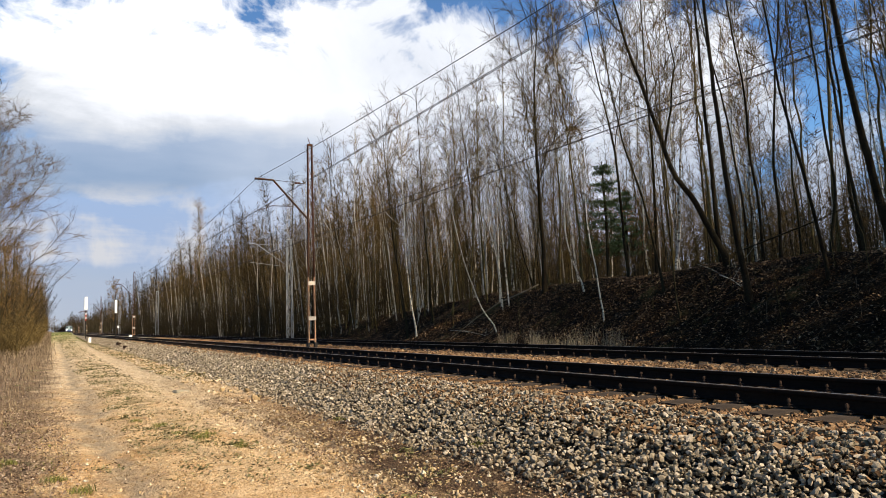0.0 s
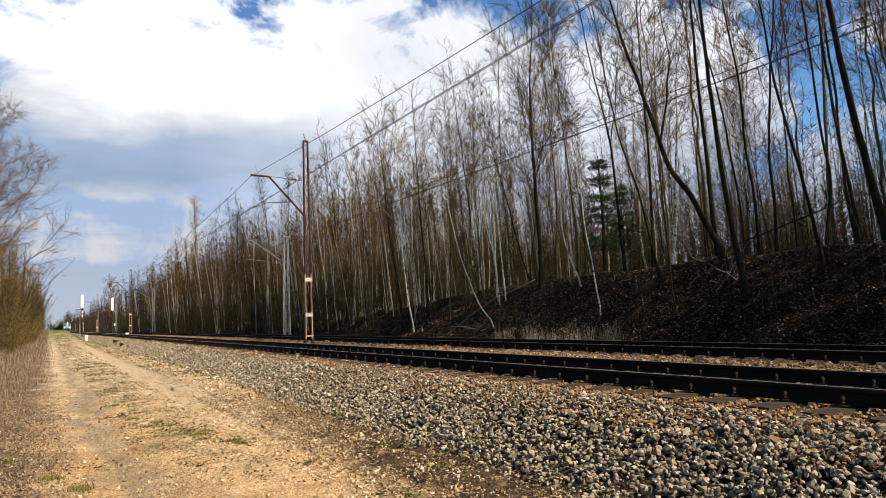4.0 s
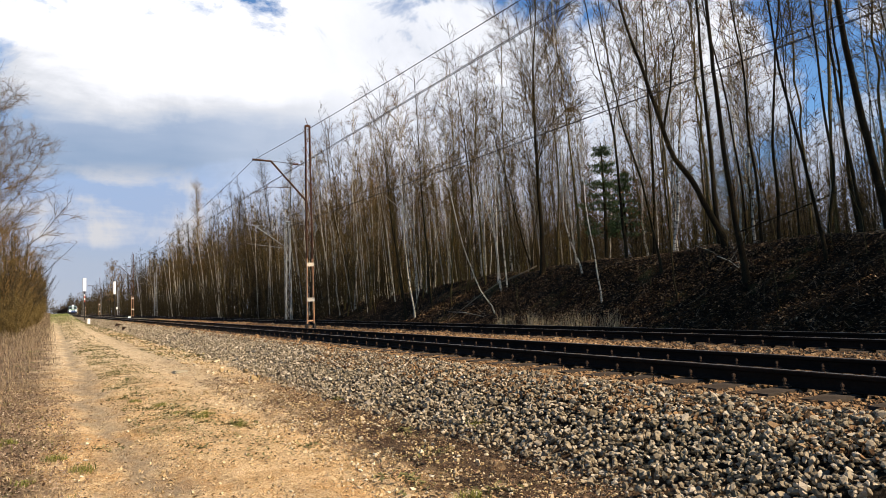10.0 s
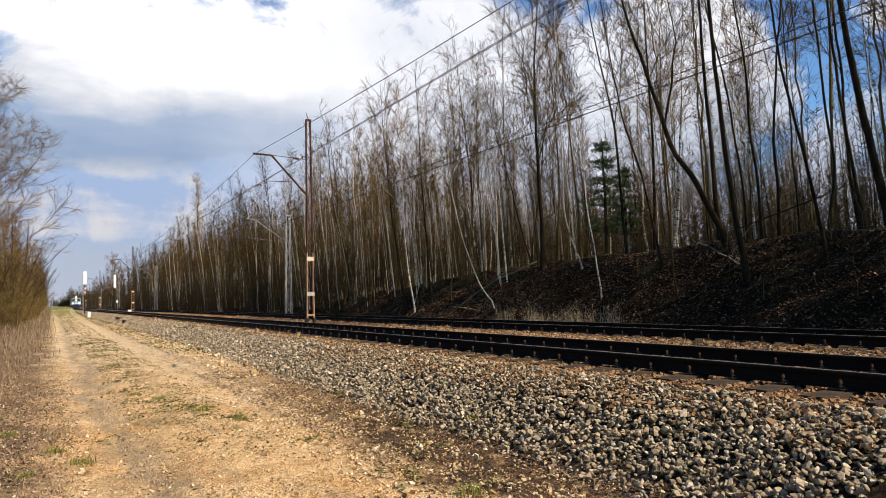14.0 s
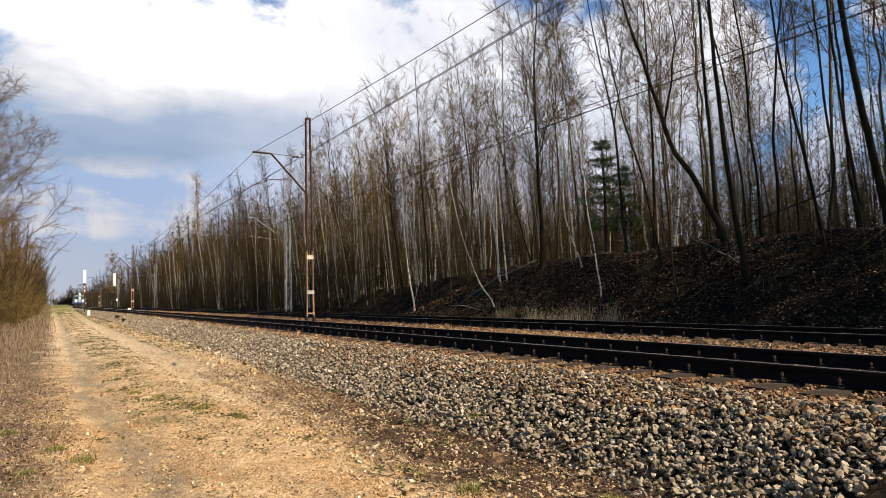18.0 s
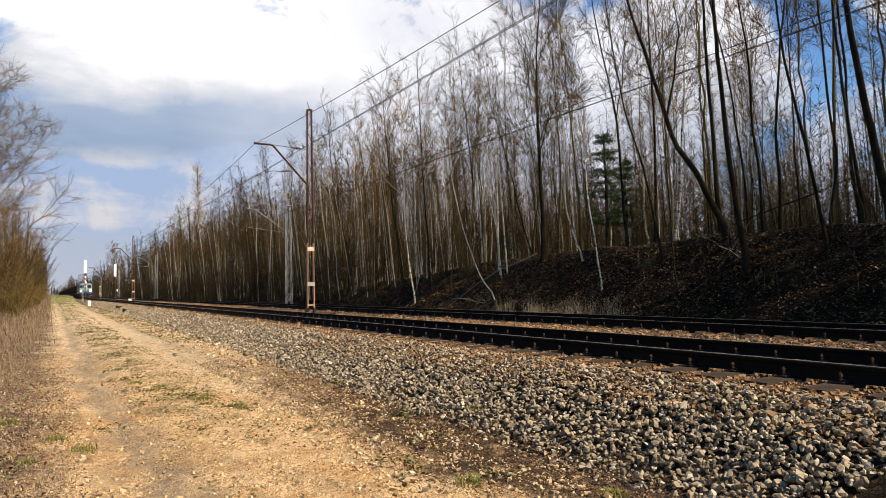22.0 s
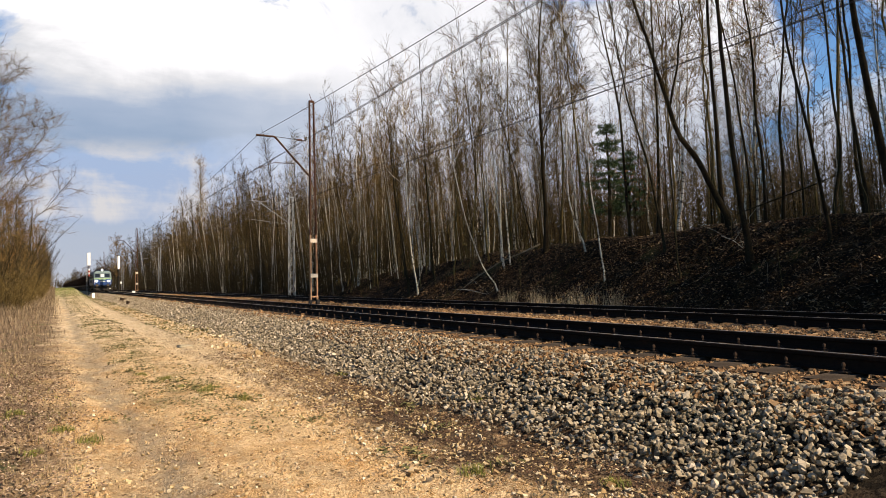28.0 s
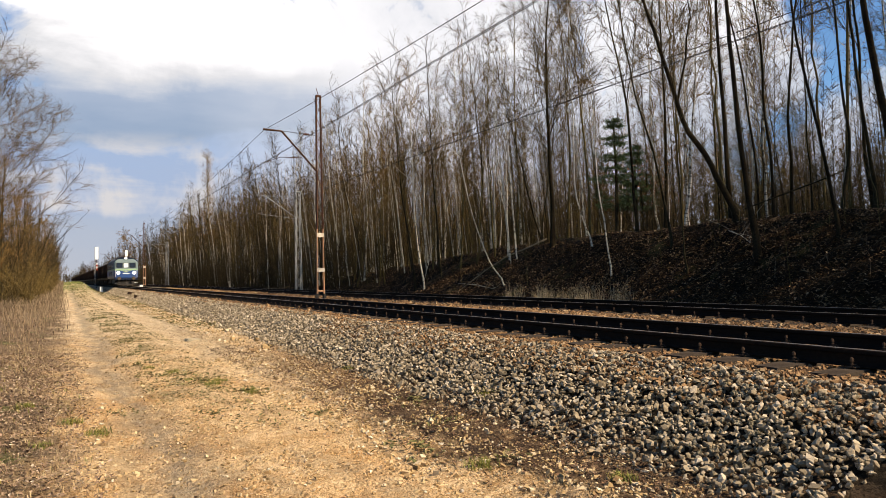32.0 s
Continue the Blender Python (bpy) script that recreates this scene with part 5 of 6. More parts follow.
def build_verge():
    rng = np.random.default_rng(55)
    x, y = scatter(rng, 400, -2.6, 0.25, 5.5, 20)
    x2, y2 = scatter(rng, 70, -5, 0.1, 20, 60)
    x, y = clumpy(rng, np.concatenate([x, x2]), np.concatenate([y, y2]), 1.7, 0.35)
    m = x < 0.15 + rng.normal(0, 0.25, len(x))
    stuff("dry_grass", "dry straw-coloured grass and stems on the verge", "grass", *blades(rng, x[m], y[m], 0.085, 0.0035, 1.5), "straw")
    x, y = scatter(rng, 4, -5, -0.4, 14, 60)
    stuff("dry_stalks", "tall dry weed stalks on the verge", "grass", *blades(rng, x, y, 0.42, 0.004, 0.5), "stalk")
    x, y = scatter(rng, 30, -6, 0.3, 20, 34)
    x2, y2 = scatter(rng, 46, -6, 0.3, 34, 90)
    x, y = clumpy(rng, np.concatenate([x, x2]), np.concatenate([y, y2]), 0.5, 0.3)
    m = x < -0.3 + rng.normal(0, 0.35, len(x))
    stuff("tall_dry_grass", "tall dry brown grass before the thicket", "grass", *blades(rng, x[m], y[m], np.interp(y[m], [20, 45], [0.13, 0.5]), 0.009, 0.8), "brown_grass")
    x, y = scatter(rng, 14, -2.6, -0.1, 90, 190)
    stuff("tall_dry_grass", "dry grass at the foot of the far thicket", "grass", *blades(rng, x, y, 0.5, 0.025, 0.7), "brown_grass")
    x, y = scatter(rng, 700, -2.6, 0.35, 5.5, 18)
    x2, y2 = scatter(rng, 70, -4.5, 0.2, 18, 45)
    x, y = np.concatenate([x, x2]), np.concatenate([y, y2])
    m = x < 0.15 + rng.normal(0, 0.2, len(x))
    stuff("dead_leaves", "pinkish brown dead leaves on the verge", "dead leaves", *leaves(rng, x[m], y[m], 0.019), "dead_leaf")
    x, y = scatter(rng, 190, 15.0, 22.5, 8, 34)
    x2, y2 = scatter(rng, 40, 15.0, 22, 34, 70)
    stuff("leaf_litter", "dark brown fallen leaves on the bank", "dead leaves", *leaves(rng, np.concatenate([x, x2]), np.concatenate([y, y2]), 0.042, 0.04), "litter_leaf")
    x, y = scatter(rng, 60, -2.2, 0.2, 6, 16)
    x, y = clumpy(rng, x, y, 2.6, 0.0)
    stuff("green_grass", "short fresh green grass in the verge", "grass", *blades(rng, x, y, 0.07, 0.004, 0.6), "fresh_grass")
    x, y = scatter(rng, 260, 1.0, 2.4, 7.5, 40)
    x, y = clumpy(rng, x, y, 2.2, 0.05)
    stuff("low_weeds", "low withered weeds along the middle of the way", "weeds", *leaves(rng, x, y, 0.021, 0.045), "weed")
    x, y = scatter(rng, 26, 0.8, 2.5, 26, 120)
    x, y = clumpy(rng, x, y, 0.55, 0.12)
    stuff("low_weeds", "withered grass between the far ruts of the way", "weeds", *leaves(rng, x, y, 0.048, 0.07), "weed")
    x, y = scatter(rng, 60, 3.2, 4.8, 22, 120)
    x, y = clumpy(rng, x, y, 0.9, 0.06)
    stuff("low_weeds", "olive withered weeds along the foot of the ballast", "weeds", *leaves(rng, x, y, 0.045, 0.09), "weed")
    x, y = scatter(rng, 900, 2.8, 4.4, 3.2, 17)
    x, y = clumpy(rng, x, y, 2.0, 0.2)
    stuff("ballast_weeds", "withered reddish weeds at the foot of the ballast", "weeds", *leaves(rng, x, y, 0.016, 0.03), "red_weed")
    x, y = scatter(rng, 70, 0.2, 4.2, 4, 22)
    x, y = clumpy(rng, x, y, 3.1, 0.1)
    stuff("dry_stems", "bits of dry stem strewn on the sand", "dead stems", *leaves(rng, x, y, 0.022, 0.006), "stalk")
    x, y = scatter(rng, 40, -0.5, 4.0, 95, 200)
    m = rng.uniform(95, 150, len(y)) < y
    x, y = clumpy(rng, x[m], y[m], 0.5, 0.25)
    stuff("green_grass", "green grass on the rise far down the way", "grass", *blades(rng, x, y, 0.16, 0.015, 0.5), "far_grass")
    # pebbles pressed into the way
    x, y = scatter(rng, 420, 0.1, 4.3, 3.6, 12)
    x2, y2 = scatter(rng, 110, 0.1, 4.5, 12, 28)
    x3, y3 = scatter(rng, 330, 2.4, 4.3, 3.6, 14)
    x, y = clumpy(rng, np.concatenate([x, x2, x3]), np.concatenate([y, y2, y3]), 1.9, 0.25)
    s = np.minimum(0.0068 * rng.lognormal(0, 0.55, len(x)), 0.021)
    v, f = stones(rng, x, y, land(x, y) + 0.2 * s, s, False)
    x, y = scatter(rng, 420, 2.4, 3.75, 3.3, 15)
    x, y = clumpy(rng, x, y, 2.4, 0.12)
    s2 = np.minimum(0.0125 * rng.lognormal(0, 0.4, len(x)), 0.03)
    v2, f2 = stones(rng, x, y, land(x, y) + 0.3 * s2, s2, False)
    x, y = scatter(rng, 60, 3.4, 4.9, 15, 60)
    x, y = clumpy(rng, x, y, 0.8, 0.15)
    s3 = 0.026 * rng.lognormal(0, 0.4, len(x))
    v3, f3 = stones(rng, x, y, land(x, y) + 0.3 * s3, s3, False)
    stuff("strewn_stones", "pale stones rolled down onto the sandy way", "stones", v3, f3.tolist(), "pebble")
    stuff("strewn_stones", "small pale stones strewn below the ballast", "stones", v2, f2.tolist(), "pebble")
    stuff("pebbles", "ochre pebbles pressed into the sandy way", "pebbles", v, f.tolist(), "pebble")


def build_tuft(label, seed, material, n, height, radius, name="grass_tuft", leafy=False, droop=1.0):
    rng = np.random.default_rng(seed)
    r, a = radius * rng.uniform(0, 1, n) ** 0.9, rng.uniform(0, 6.283, n)
    x, y = r * np.cos(a), r * np.sin(a) * 0.8
    k = rng.uniform(0, 1, n) < 0.35 + 0.65 * (ripple(x, y, 14.0) > 0)
    x, y = x[k], y[k]
    v, f = leaves(rng, x + 2.0, y + 11.0, 0.02, height) if leafy else blades(rng, x + 2.0, y + 11.0, height, 0.0032, droop)
    v = v - np.array([2.0, 11.0, float(land(2.0, 11.0))])
    v[:, 2] = np.maximum(v[:, 2], -0.02)
    return thing(name, mesh_of(name, v, f, material), label, "grass" if not leafy else "weeds", "tufts of grass" if not leafy else "weed patches", "stuff" if leafy else "")


def place_all(first, spots, rng, low=0.7, high=1.2):
    for i, (x, y) in enumerate(spots):
        m = pose(x, y, float(land(x, y)) - 0.005, 0, 0, rng.uniform(0, 360)) @ Matrix.Scale(rng.uniform(low, high), 4)
        if i == 0:
            first.matrix_basis = m
        else:
            copy_thing(first, m).matrix_basis = m


def build_tufts():
    rng = np.random.default_rng(66)
    green = build_tuft("small green grass tuft growing in the sand", 1, "fresh_grass", 260, 0.085, 0.15)
    place_all(green, [(2.05, 11.3), (4.24, 11.5), (3.02, 5.12), (1.3, 13.7), (1.66, 13.1), (-0.44, 10.4), (0.05, 8.8), (-0.2, 7.9), (2.3, 10.2), (2.35, 10.4), (1.9, 10.9), (1.75, 11.9), (4.5, 7.5), (0.3, 8.2), (3.7, 4.2), (-0.9, 12.0)], rng)
    flat = build_tuft("flat withered weed patch on the sandy way", 2, "weed", 150, 0.035, 0.36, "weed_patch", True)
    place_all(flat, [(2.59, 8.12), (1.5, 8.63), (2.2, 10.3), (1.9, 10.5), (2.0, 11.0), (1.8, 11.3), (1.6, 11.9), (1.3, 13.2), (1.5, 15.4), (1.3, 16.2), (1.6, 18.4), (1.4, 19.6), (2.9, 6.0), (3.3, 5.2), (1.65, 12.2), (1.9, 11.6), (1.4, 12.8), (1.75, 12.6), (1.2, 14.6), (1.4, 17), (1.6, 21), (1.5, 25), (3.9, 8.2), (3.6, 6.8), (0.5, 9.4)], rng, 0.8, 1.5)
    reed = build_tuft("clump of tall pale dry grass below the bank", 3, "pale_reed", 150, 0.95, 0.45, "dry_grass_clump", False, 0.5)
    place_all(reed, [(15.2, 18.4), (15.3, 19.2), (15.1, 20.0), (15.2, 20.9), (15.4, 21.7), (15.3, 17.2), (15.2, 23.0)], rng, 0.75, 1.15)


build_verge()
build_tufts()


# ---- fallen wood and the evergreen on the bank ----
def build_log(label, points, radii, material="birch"):
    log = thing("fallen_trunk", Shape().tube(points, radii, 7).mesh("fallen_trunk", material, True), label, "fallen trunk", "fallen trunks on the bank")
    rng = np.random.default_rng(int(points[0][1] * 10))
    p = np.array(points)
    for _ in range(7):
        k = int(rng.integers(1, len(p)))
        q = p[k] + rng.normal(0, 0.05, 3)
        e = q + rng.normal(0, 0.5, 3) + np.array([0, 0, 0.35])
        part("branch", Shape().tube([q, (q + e) / 2 + rng.normal(0, 0.05, 3), e], [radii[k] * 0.45, radii[k] * 0.3, 0.004], 4), material, log)


def on_bank(x, y, up):
    return (x, y, float(land(x, y)) + up)


build_log("pale fallen birch trunk lying up the bank", [on_bank(16.3, 29.5, 0.05), on_bank(17.9, 29.5, 0.10), on_bank(18.5, 28.6, 0.15), on_bank(19.2, 27.6, 0.22), on_bank(19.6, 26.9, 0.3)], [0.012, 0.02, 0.026, 0.032, 0.036], "stick_bark")
build_log("thin dead branch fallen across the bank", [on_bank(16.9, 30.5, 0.08), on_bank(16.8, 28.8, 0.2), on_bank(16.5, 26.6, 0.06)], [0.008, 0.014, 0.01])
build_log("dead stick leaning on the upper bank", [on_bank(18.8, 16.0, 0.12), on_bank(18.5, 15.3, 0.14), on_bank(18.3, 14.8, 0.05)], [0.012, 0.012, 0.007])
build_log("grey dead branch caught on the lower bank", [on_bank(17.0, 34.5, 0.1), on_bank(18.2, 36.0, 0.7), on_bank(19.1, 37.5, 0.9)], [0.014, 0.02, 0.016])
build_log("dead branch lying along the crest", [on_bank(19.6, 16.0, 0.45), on_bank(20.2, 13.6, 1.0), on_bank(20.6, 12.4, 1.5)], [0.028, 0.022, 0.012], "bark")


def build_sticks():
    """Fallen twigs lying about on the bank."""
    rng = np.random.default_rng(71)
    x, y = scatter(rng, 2.4, 15.3, 20.6, 8, 46)
    a, ln = rng.uniform(0, 6.283, len(x)), rng.uniform(0.2, 0.8, len(x))
    paths = []
    for k in (-0.5, 0.0, 0.5):
        px, py = x + np.cos(a) * ln * k, y + np.sin(a) * ln * k
        paths.append(np.stack([px, py, land(px, py) + 0.03 + rng.uniform(0, 0.12, len(x))], 1))
    r = rng.uniform(0.004, 0.009, len(x))
    s = Shape().batch(np.stack(paths, 1), np.stack([r, r, r * 0.5], 1))
    thing("fallen_twigs", s.mesh("fallen_twigs", "dry_stick"), "dry brown twigs fallen on the leafy bank", "dead twigs", kind="stuff")


build_sticks()


def build_pine(x, y, height, seed, label):
    rng = np.random.default_rng(seed)
    t = bare("pine_tree", label, "tree", at=pose(x, y, float(land(x, y)) - 0.1))
    part("trunk", Shape().tube([(0, 0, 0), (0.05, 0, height * 0.5), (0, 0.05, height)], [0.09, 0.07, 0.015], 7), "bark", t)
    needles = []
    for whorl in range(11):
        f = 0.30 + 0.66 * whorl / 10 + rng.normal(0, 0.022)
        turn = rng.uniform(0, 6.283)
        count = int(rng.integers(4, 7))
        for k in range(count):
            a = turn + k * 6.283 / count + rng.normal(0, 0.2)
            ln = (1.06 - f) * height * 0.31 * rng.uniform(0.35, 1.25) + 0.1
            q = np.array([0, 0, f * height])
            m = q + np.array([math.cos(a) * ln * 0.6, math.sin(a) * ln * 0.6, -0.04 * ln])
            e = q + np.array([math.cos(a) * ln, math.sin(a) * ln, ln * rng.uniform(-0.15, 0.32)])
            part("limb", Shape().tube([q, m, e], [0.02, 0.013, 0.005], 4), "bark", t)
            for _ in range(int(70 + 90 * ln)):
                g = rng.uniform(0.3, 1.05)
                c = (q + (m - q) * g / 0.6 if g < 0.6 else m + (e - m) * (g - 0.6) / 0.4) + rng.normal(0, 1, 3) * np.array([0.10, 0.10, 0.045])
                d = rng.normal(0, 1, 3) + np.array([math.cos(a), math.sin(a), 0.5])
                d = d / np.linalg.norm(d) * 0.12
                s = np.cross(d, rng.normal(0, 1, 3))
                s = s / np.linalg.norm(s) * 0.016
                needles.append((c - s, c + s, c + d))
    v = np.array(needles).reshape(-1, 3)
    part("needles", mesh_of("needles", v, np.arange(len(v)).reshape(-1, 3).tolist(), "pine_needle"), None, t, "dark green needles")


build_pine(21.6, 24.4, 5.6, 5, "young dark green pine among the bare trees")
build_pine(23.3, 25.0, 4.4, 6, "small dark pine deep in the wood")


def build_russet_shrub(x, y):
    rng = np.random.default_rng(15)
    t = bare("young_beech", "young tree still holding russet leaves on the bank", "shrub", at=stand(x, y))
    w = Wood(88).tree(2.4, 0.025, 12, 0.15, 0.4, fine=1.0, twig=0.003)
    w.twigs.batch(w.subs, w.sub_radii).spikes(w.fine, w.fine_radii)
    part("trunk", w.trunk, "bark", t, smooth=True)
    part("crown", w.twigs, "twig", t)
    tips = np.array(w.fine)[:, 1]
    tips = tips[rng.permutation(len(tips))[:500]]
    a, d = rng.normal(0, 1, (len(tips), 3)), rng.normal(0, 1, (len(tips), 3))
    a, d = 0.045 * a / np.linalg.norm(a, axis=1)[:, None], 0.03 * d / np.linalg.norm(d, axis=1)[:, None]
    v = np.stack([tips - a, tips + d, tips + a, tips - d], 1).reshape(-1, 3)
    part("leaves", mesh_of("leaves", v, np.arange(len(v)).reshape(-1, 4).tolist(), "rust_leaf"), None, t, "withered russet leaves")


build_russet_shrub(20.4, 21.0)
thing("stone_slab", Shape().box(-0.2, -0.12, -0.03, 0.2, 0.12, 0.05, 0.03).mesh("stone_slab", "stone_single"), "flat pale stone lying on the sandy way", "stone", at=pose(2.95, 19.7, float(land(2.95, 19.7)), 2, 4, 20))
for bx, by, bz in ((5.35, 70.0, 25), (5.1, 62.0, 70)):
    thing("timber_block", Shape().box(-0.35, -0.12, -0.05, 0.35, 0.12, 0.18, 0.02).mesh("timber_block", "wagon_brown"), "dark piece of old timber sleeper on the ballast", "timber", "pieces of old timber", at=pose(bx, by, float(land(bx, by)) + 0.03, 4, 8, bz))


# ---- the goods train ----
def wheelset(parent, y, radius, name="wheelset"):
    """An axle with its two wheels, turning about its middle."""
    w = part(name, Shape().bar((-0.95, 0, 0), (0.95, 0, 0), 0.08, 10), "black_paint", parent, at=pose(0, y, radius))
    for side in (-1, 1):
        s = Shape()
        x0 = side * 0.69
        s.bar((x0, 0, 0), (x0 + side * 0.13, 0, 0), radius, 24).bar((x0 - side * 0.02, 0, 0), (x0 + side * 0.0, 0, 0), radius + 0.03, 24)
        s.bar((x0 + side * 0.13, 0, 0), (x0 + side * 0.2, 0, 0), 0.16, 12)
        for k in range(5):
            a = k * 2 * math.pi / 5
            s.bar((x0 + side * 0.135, 0.3 * radius * math.cos(a), 0.3 * radius * math.sin(a)), (x0 + side * 0.135, 0.85 * radius * math.cos(a), 0.85 * radius * math.sin(a)), 0.04, 5)
        part("wheel", s, "wheel_steel", w)
    return w


def buffers(parent, y, way):
    for side in (-1, 1):
        b = part("buffer", Shape().bar((side * 0.875, y, 1.05), (side * 0.875, y + way * 0.42, 1.05), 0.09, 12), "black_paint", parent)
        part("buffer_head", Shape().tube([(side * 0.875, y + way * 0.42, 1.05), (side * 0.875, y + way * 0.47, 1.05), (side * 0.875, y + way * 0.50, 1.05)], [0.12, 0.24, 0.20], 18), "wheel_steel", b)


def build_loco():
    l = bare("electric_locomotive", "blue electric locomotive with a green stripe and lit headlamps", "locomotive")
    length = 15.9
    # cross-section of the body with its rounded roof
    half = [(1.40, 1.05), (1.48, 1.25), (1.48, 3.05), (1.40, 3.38), (1.18, 3.62), (0.8, 3.78), (0.4, 3.85)]
    section = half + [(-x, z) for x, z in reversed(half)]
    lower = [(1.40, 1.05), (1.48, 1.25), (1.48, 2.12), (-1.48, 2.12), (-1.48, 1.25), (-1.40, 1.05)]
    upper = [(x, z) for x, z in section if z > 2.5]
    part("lower_body", Shape().extrude(lower, 0.32, length - 0.32), "loco_blue", l)
    part("upper_body", Shape().extrude([(1.48, 2.30)] + upper + [(-1.48, 2.30)], 0.55, length - 0.55), "loco_dark", l, "dark blue upper side and roof")
    part("side_stripe", Shape().extrude([(1.485, 2.12), (1.485, 2.30), (-1.485, 2.30), (-1.485, 2.12)], 0.42, length - 0.42), "loco_green", l, "light green stripe")
    for end, way in ((0.0, 1), (length, -1)):
        def at(y):
            return end + way * y
        cab = part("cab_front", Shape(), "loco_blue", l)
        s = Shape()
        prof = [(0.06, 1.05), (0.0, 1.2), (0.0, 2.12), (0.32, 2.12), (0.32, 1.05)]
        v = []
        for x in (-1.30, 1.30):
            v += [(x, at(y), z) for y, z in prof]
        n = len(prof)
        s.add(v, [tuple((i, (i + 1) % n, n + (i + 1) % n, n + i)) for i in range(n)] + [tuple(range(n)), tuple(range(2 * n - 1, n - 1, -1))])
        for side in (-1, 1):
            s.add([(side * 1.30, at(0.0), 1.2), (side * 1.48, at(0.32), 1.25), (side * 1.48, at(0.32), 2.12), (side * 1.30, at(0.0), 2.12), (side * 1.30, at(0.06), 1.05), (side * 1.40, at(0.32), 1.05)],
                  [(0, 1, 2, 3), (4, 5, 1, 0)])
        cab.data = s.mesh("cab_front", "loco_blue")
        part("front_stripe", Shape().add([(-1.31, at(-0.006), 2.10), (1.31, at(-0.006), 2.10), (1.31, at(0.03), 2.32), (-1.31, at(0.03), 2.32), (-1.49, at(0.34), 2.10), (-1.49, at(0.37), 2.32), (1.49, at(0.34), 2.10), (1.49, at(0.37), 2.32)],
                                         [(0, 1, 2, 3), (4, 0, 3, 5), (1, 6, 7, 2)]), "loco_green", cab, "yellow-green stripe")
        part("chevron", Shape().add([(-0.62, at(-0.012), 2.10), (-0.38, at(-0.012), 2.10), (0, at(-0.012), 1.97), (0, at(-0.012), 1.84), (0.38, at(-0.012), 2.10), (0.62, at(-0.012), 2.10)],
                                    [(0, 1, 2, 3), (3, 2, 4, 5)]), "loco_green", cab, "yellow-green chevron under the stripe")
        # raked window band and brow
        s = Shape()
        ring0 = [(-1.48, at(0.37), 2.32), (-1.30, at(0.03), 2.32), (1.30, at(0.03), 2.32), (1.48, at(0.37), 2.32)]
        ring1 = [(-1.44, at(0.55), 3.20), (-1.24, at(0.26), 3.20), (1.24, at(0.26), 3.20), (1.44, at(0.55), 3.20)]
        ring2 = [(-1.12, at(0.75), 3.66), (-0.95, at(0.55), 3.60), (0.95, at(0.55), 3.60), (1.12, at(0.75), 3.66)]
        s.add(ring0 + ring1 + ring2, [(i, i + 1, i + 5, i + 4) for i in range(3)] + [(i + 4, i + 5, i + 9, i + 8) for i in range(3)] + [(8, 9, 10, 11)])
        part("window_band", s, "loco_cream", l, "pale greenish cab front round the windows")
        for x0, x1, mat in ((-1.16, -0.42, "dark_glass"), (-0.30, 0.30, "pale_glass"), (0.42, 1.16, "dark_glass")):
            z0, z1 = 2.46, 3.08
            y0, y1 = 0.03 + 0.23 * (z0 - 2.32) / 0.88, 0.03 + 0.23 * (z1 - 2.32) / 0.88
            w = part("cab_window", Shape().add([(x0, at(y0 - 0.012), z0), (x1, at(y0 - 0.012), z0), (x1, at(y1 - 0.012), z1), (x0, at(y1 - 0.012), z1), (x0, at(y0 + 0.02), z0), (x1, at(y0 + 0.02), z0), (x1, at(y1 + 0.02), z1), (x0, at(y1 + 0.02), z1)],
                                               [(0, 1, 2, 3), (0, 4, 5, 1), (1, 5, 6, 2), (2, 6, 7, 3), (3, 7, 4, 0)]), mat, l, "dark cab window")
            fr = Shape()
            for a, b in (((x0, y0, z0), (x1, y0, z0)), ((x1, y0, z0), (x1, y1, z1)), ((x1, y1, z1), (x0, y1, z1)), ((x0, y1, z1), (x0, y0, z0))):
                fr.bar((a[0], at(a[1] - 0.015), a[2]), (b[0], at(b[1] - 0.015), b[2]), 0.022, 5)
            part("window_frame", fr, "rubber", w)
        for x, z, r in ((-0.95, 1.78, 0.17), (0.95, 1.78, 0.17), (0.0, 3.74, 0.12)):
            y0 = -0.05 if z < 3 else 0.42
            h = part("headlamp", Shape().bar((x, at(y0), z), (x, at(y0 + 0.25), z), r + 0.03, 16), "white_paint", l, "round headlamp casing")
            part("lens", Shape().bar((x, at(y0 - 0.02), z), (x, at(y0), z), r, 16), "lamp_glow" if way > 0 else "dark_glass", h, "brightly lit lens" if way > 0 else "unlit lens")
        part("emblem", Shape().box(-0.13, min(at(-0.02), at(0.0)), 1.98, 0.13, max(at(-0.02), at(0.0)), 2.06), "white_paint", cab, "small pale plate")
        part("lettering_bar", Shape().box(-0.42, min(at(-0.015), at(0.0)), 1.66, 0.42, max(at(-0.015), at(0.0)), 1.76), "white_paint", cab, "white bar of lettering")
        part("buffer_beam", Shape().box(-1.40, min(at(0.05), at(0.30)), 0.82, 1.40, max(at(0.05), at(0.30)), 1.22, 0.03), "loco_dark", l)
        part("snow_plough", Shape().add([(-1.2, at(0.15), 0.18), (0, at(-0.1), 0.18), (1.2, at(0.15), 0.18), (-1.2, at(0.25), 0.62), (0, at(0.1), 0.62), (1.2, at(0.25), 0.62)], [(0, 1, 4, 3), (1, 2, 5, 4)]), "black_paint", l)
        part("coupling_hook", Shape().tube([(0, at(0.05), 1.04), (0, at(-0.25), 1.04), (0, at(-0.3), 0.95), (0, at(-0.26), 0.6)], [0.04, 0.04, 0.035, 0.03], 6), "black_paint", l)
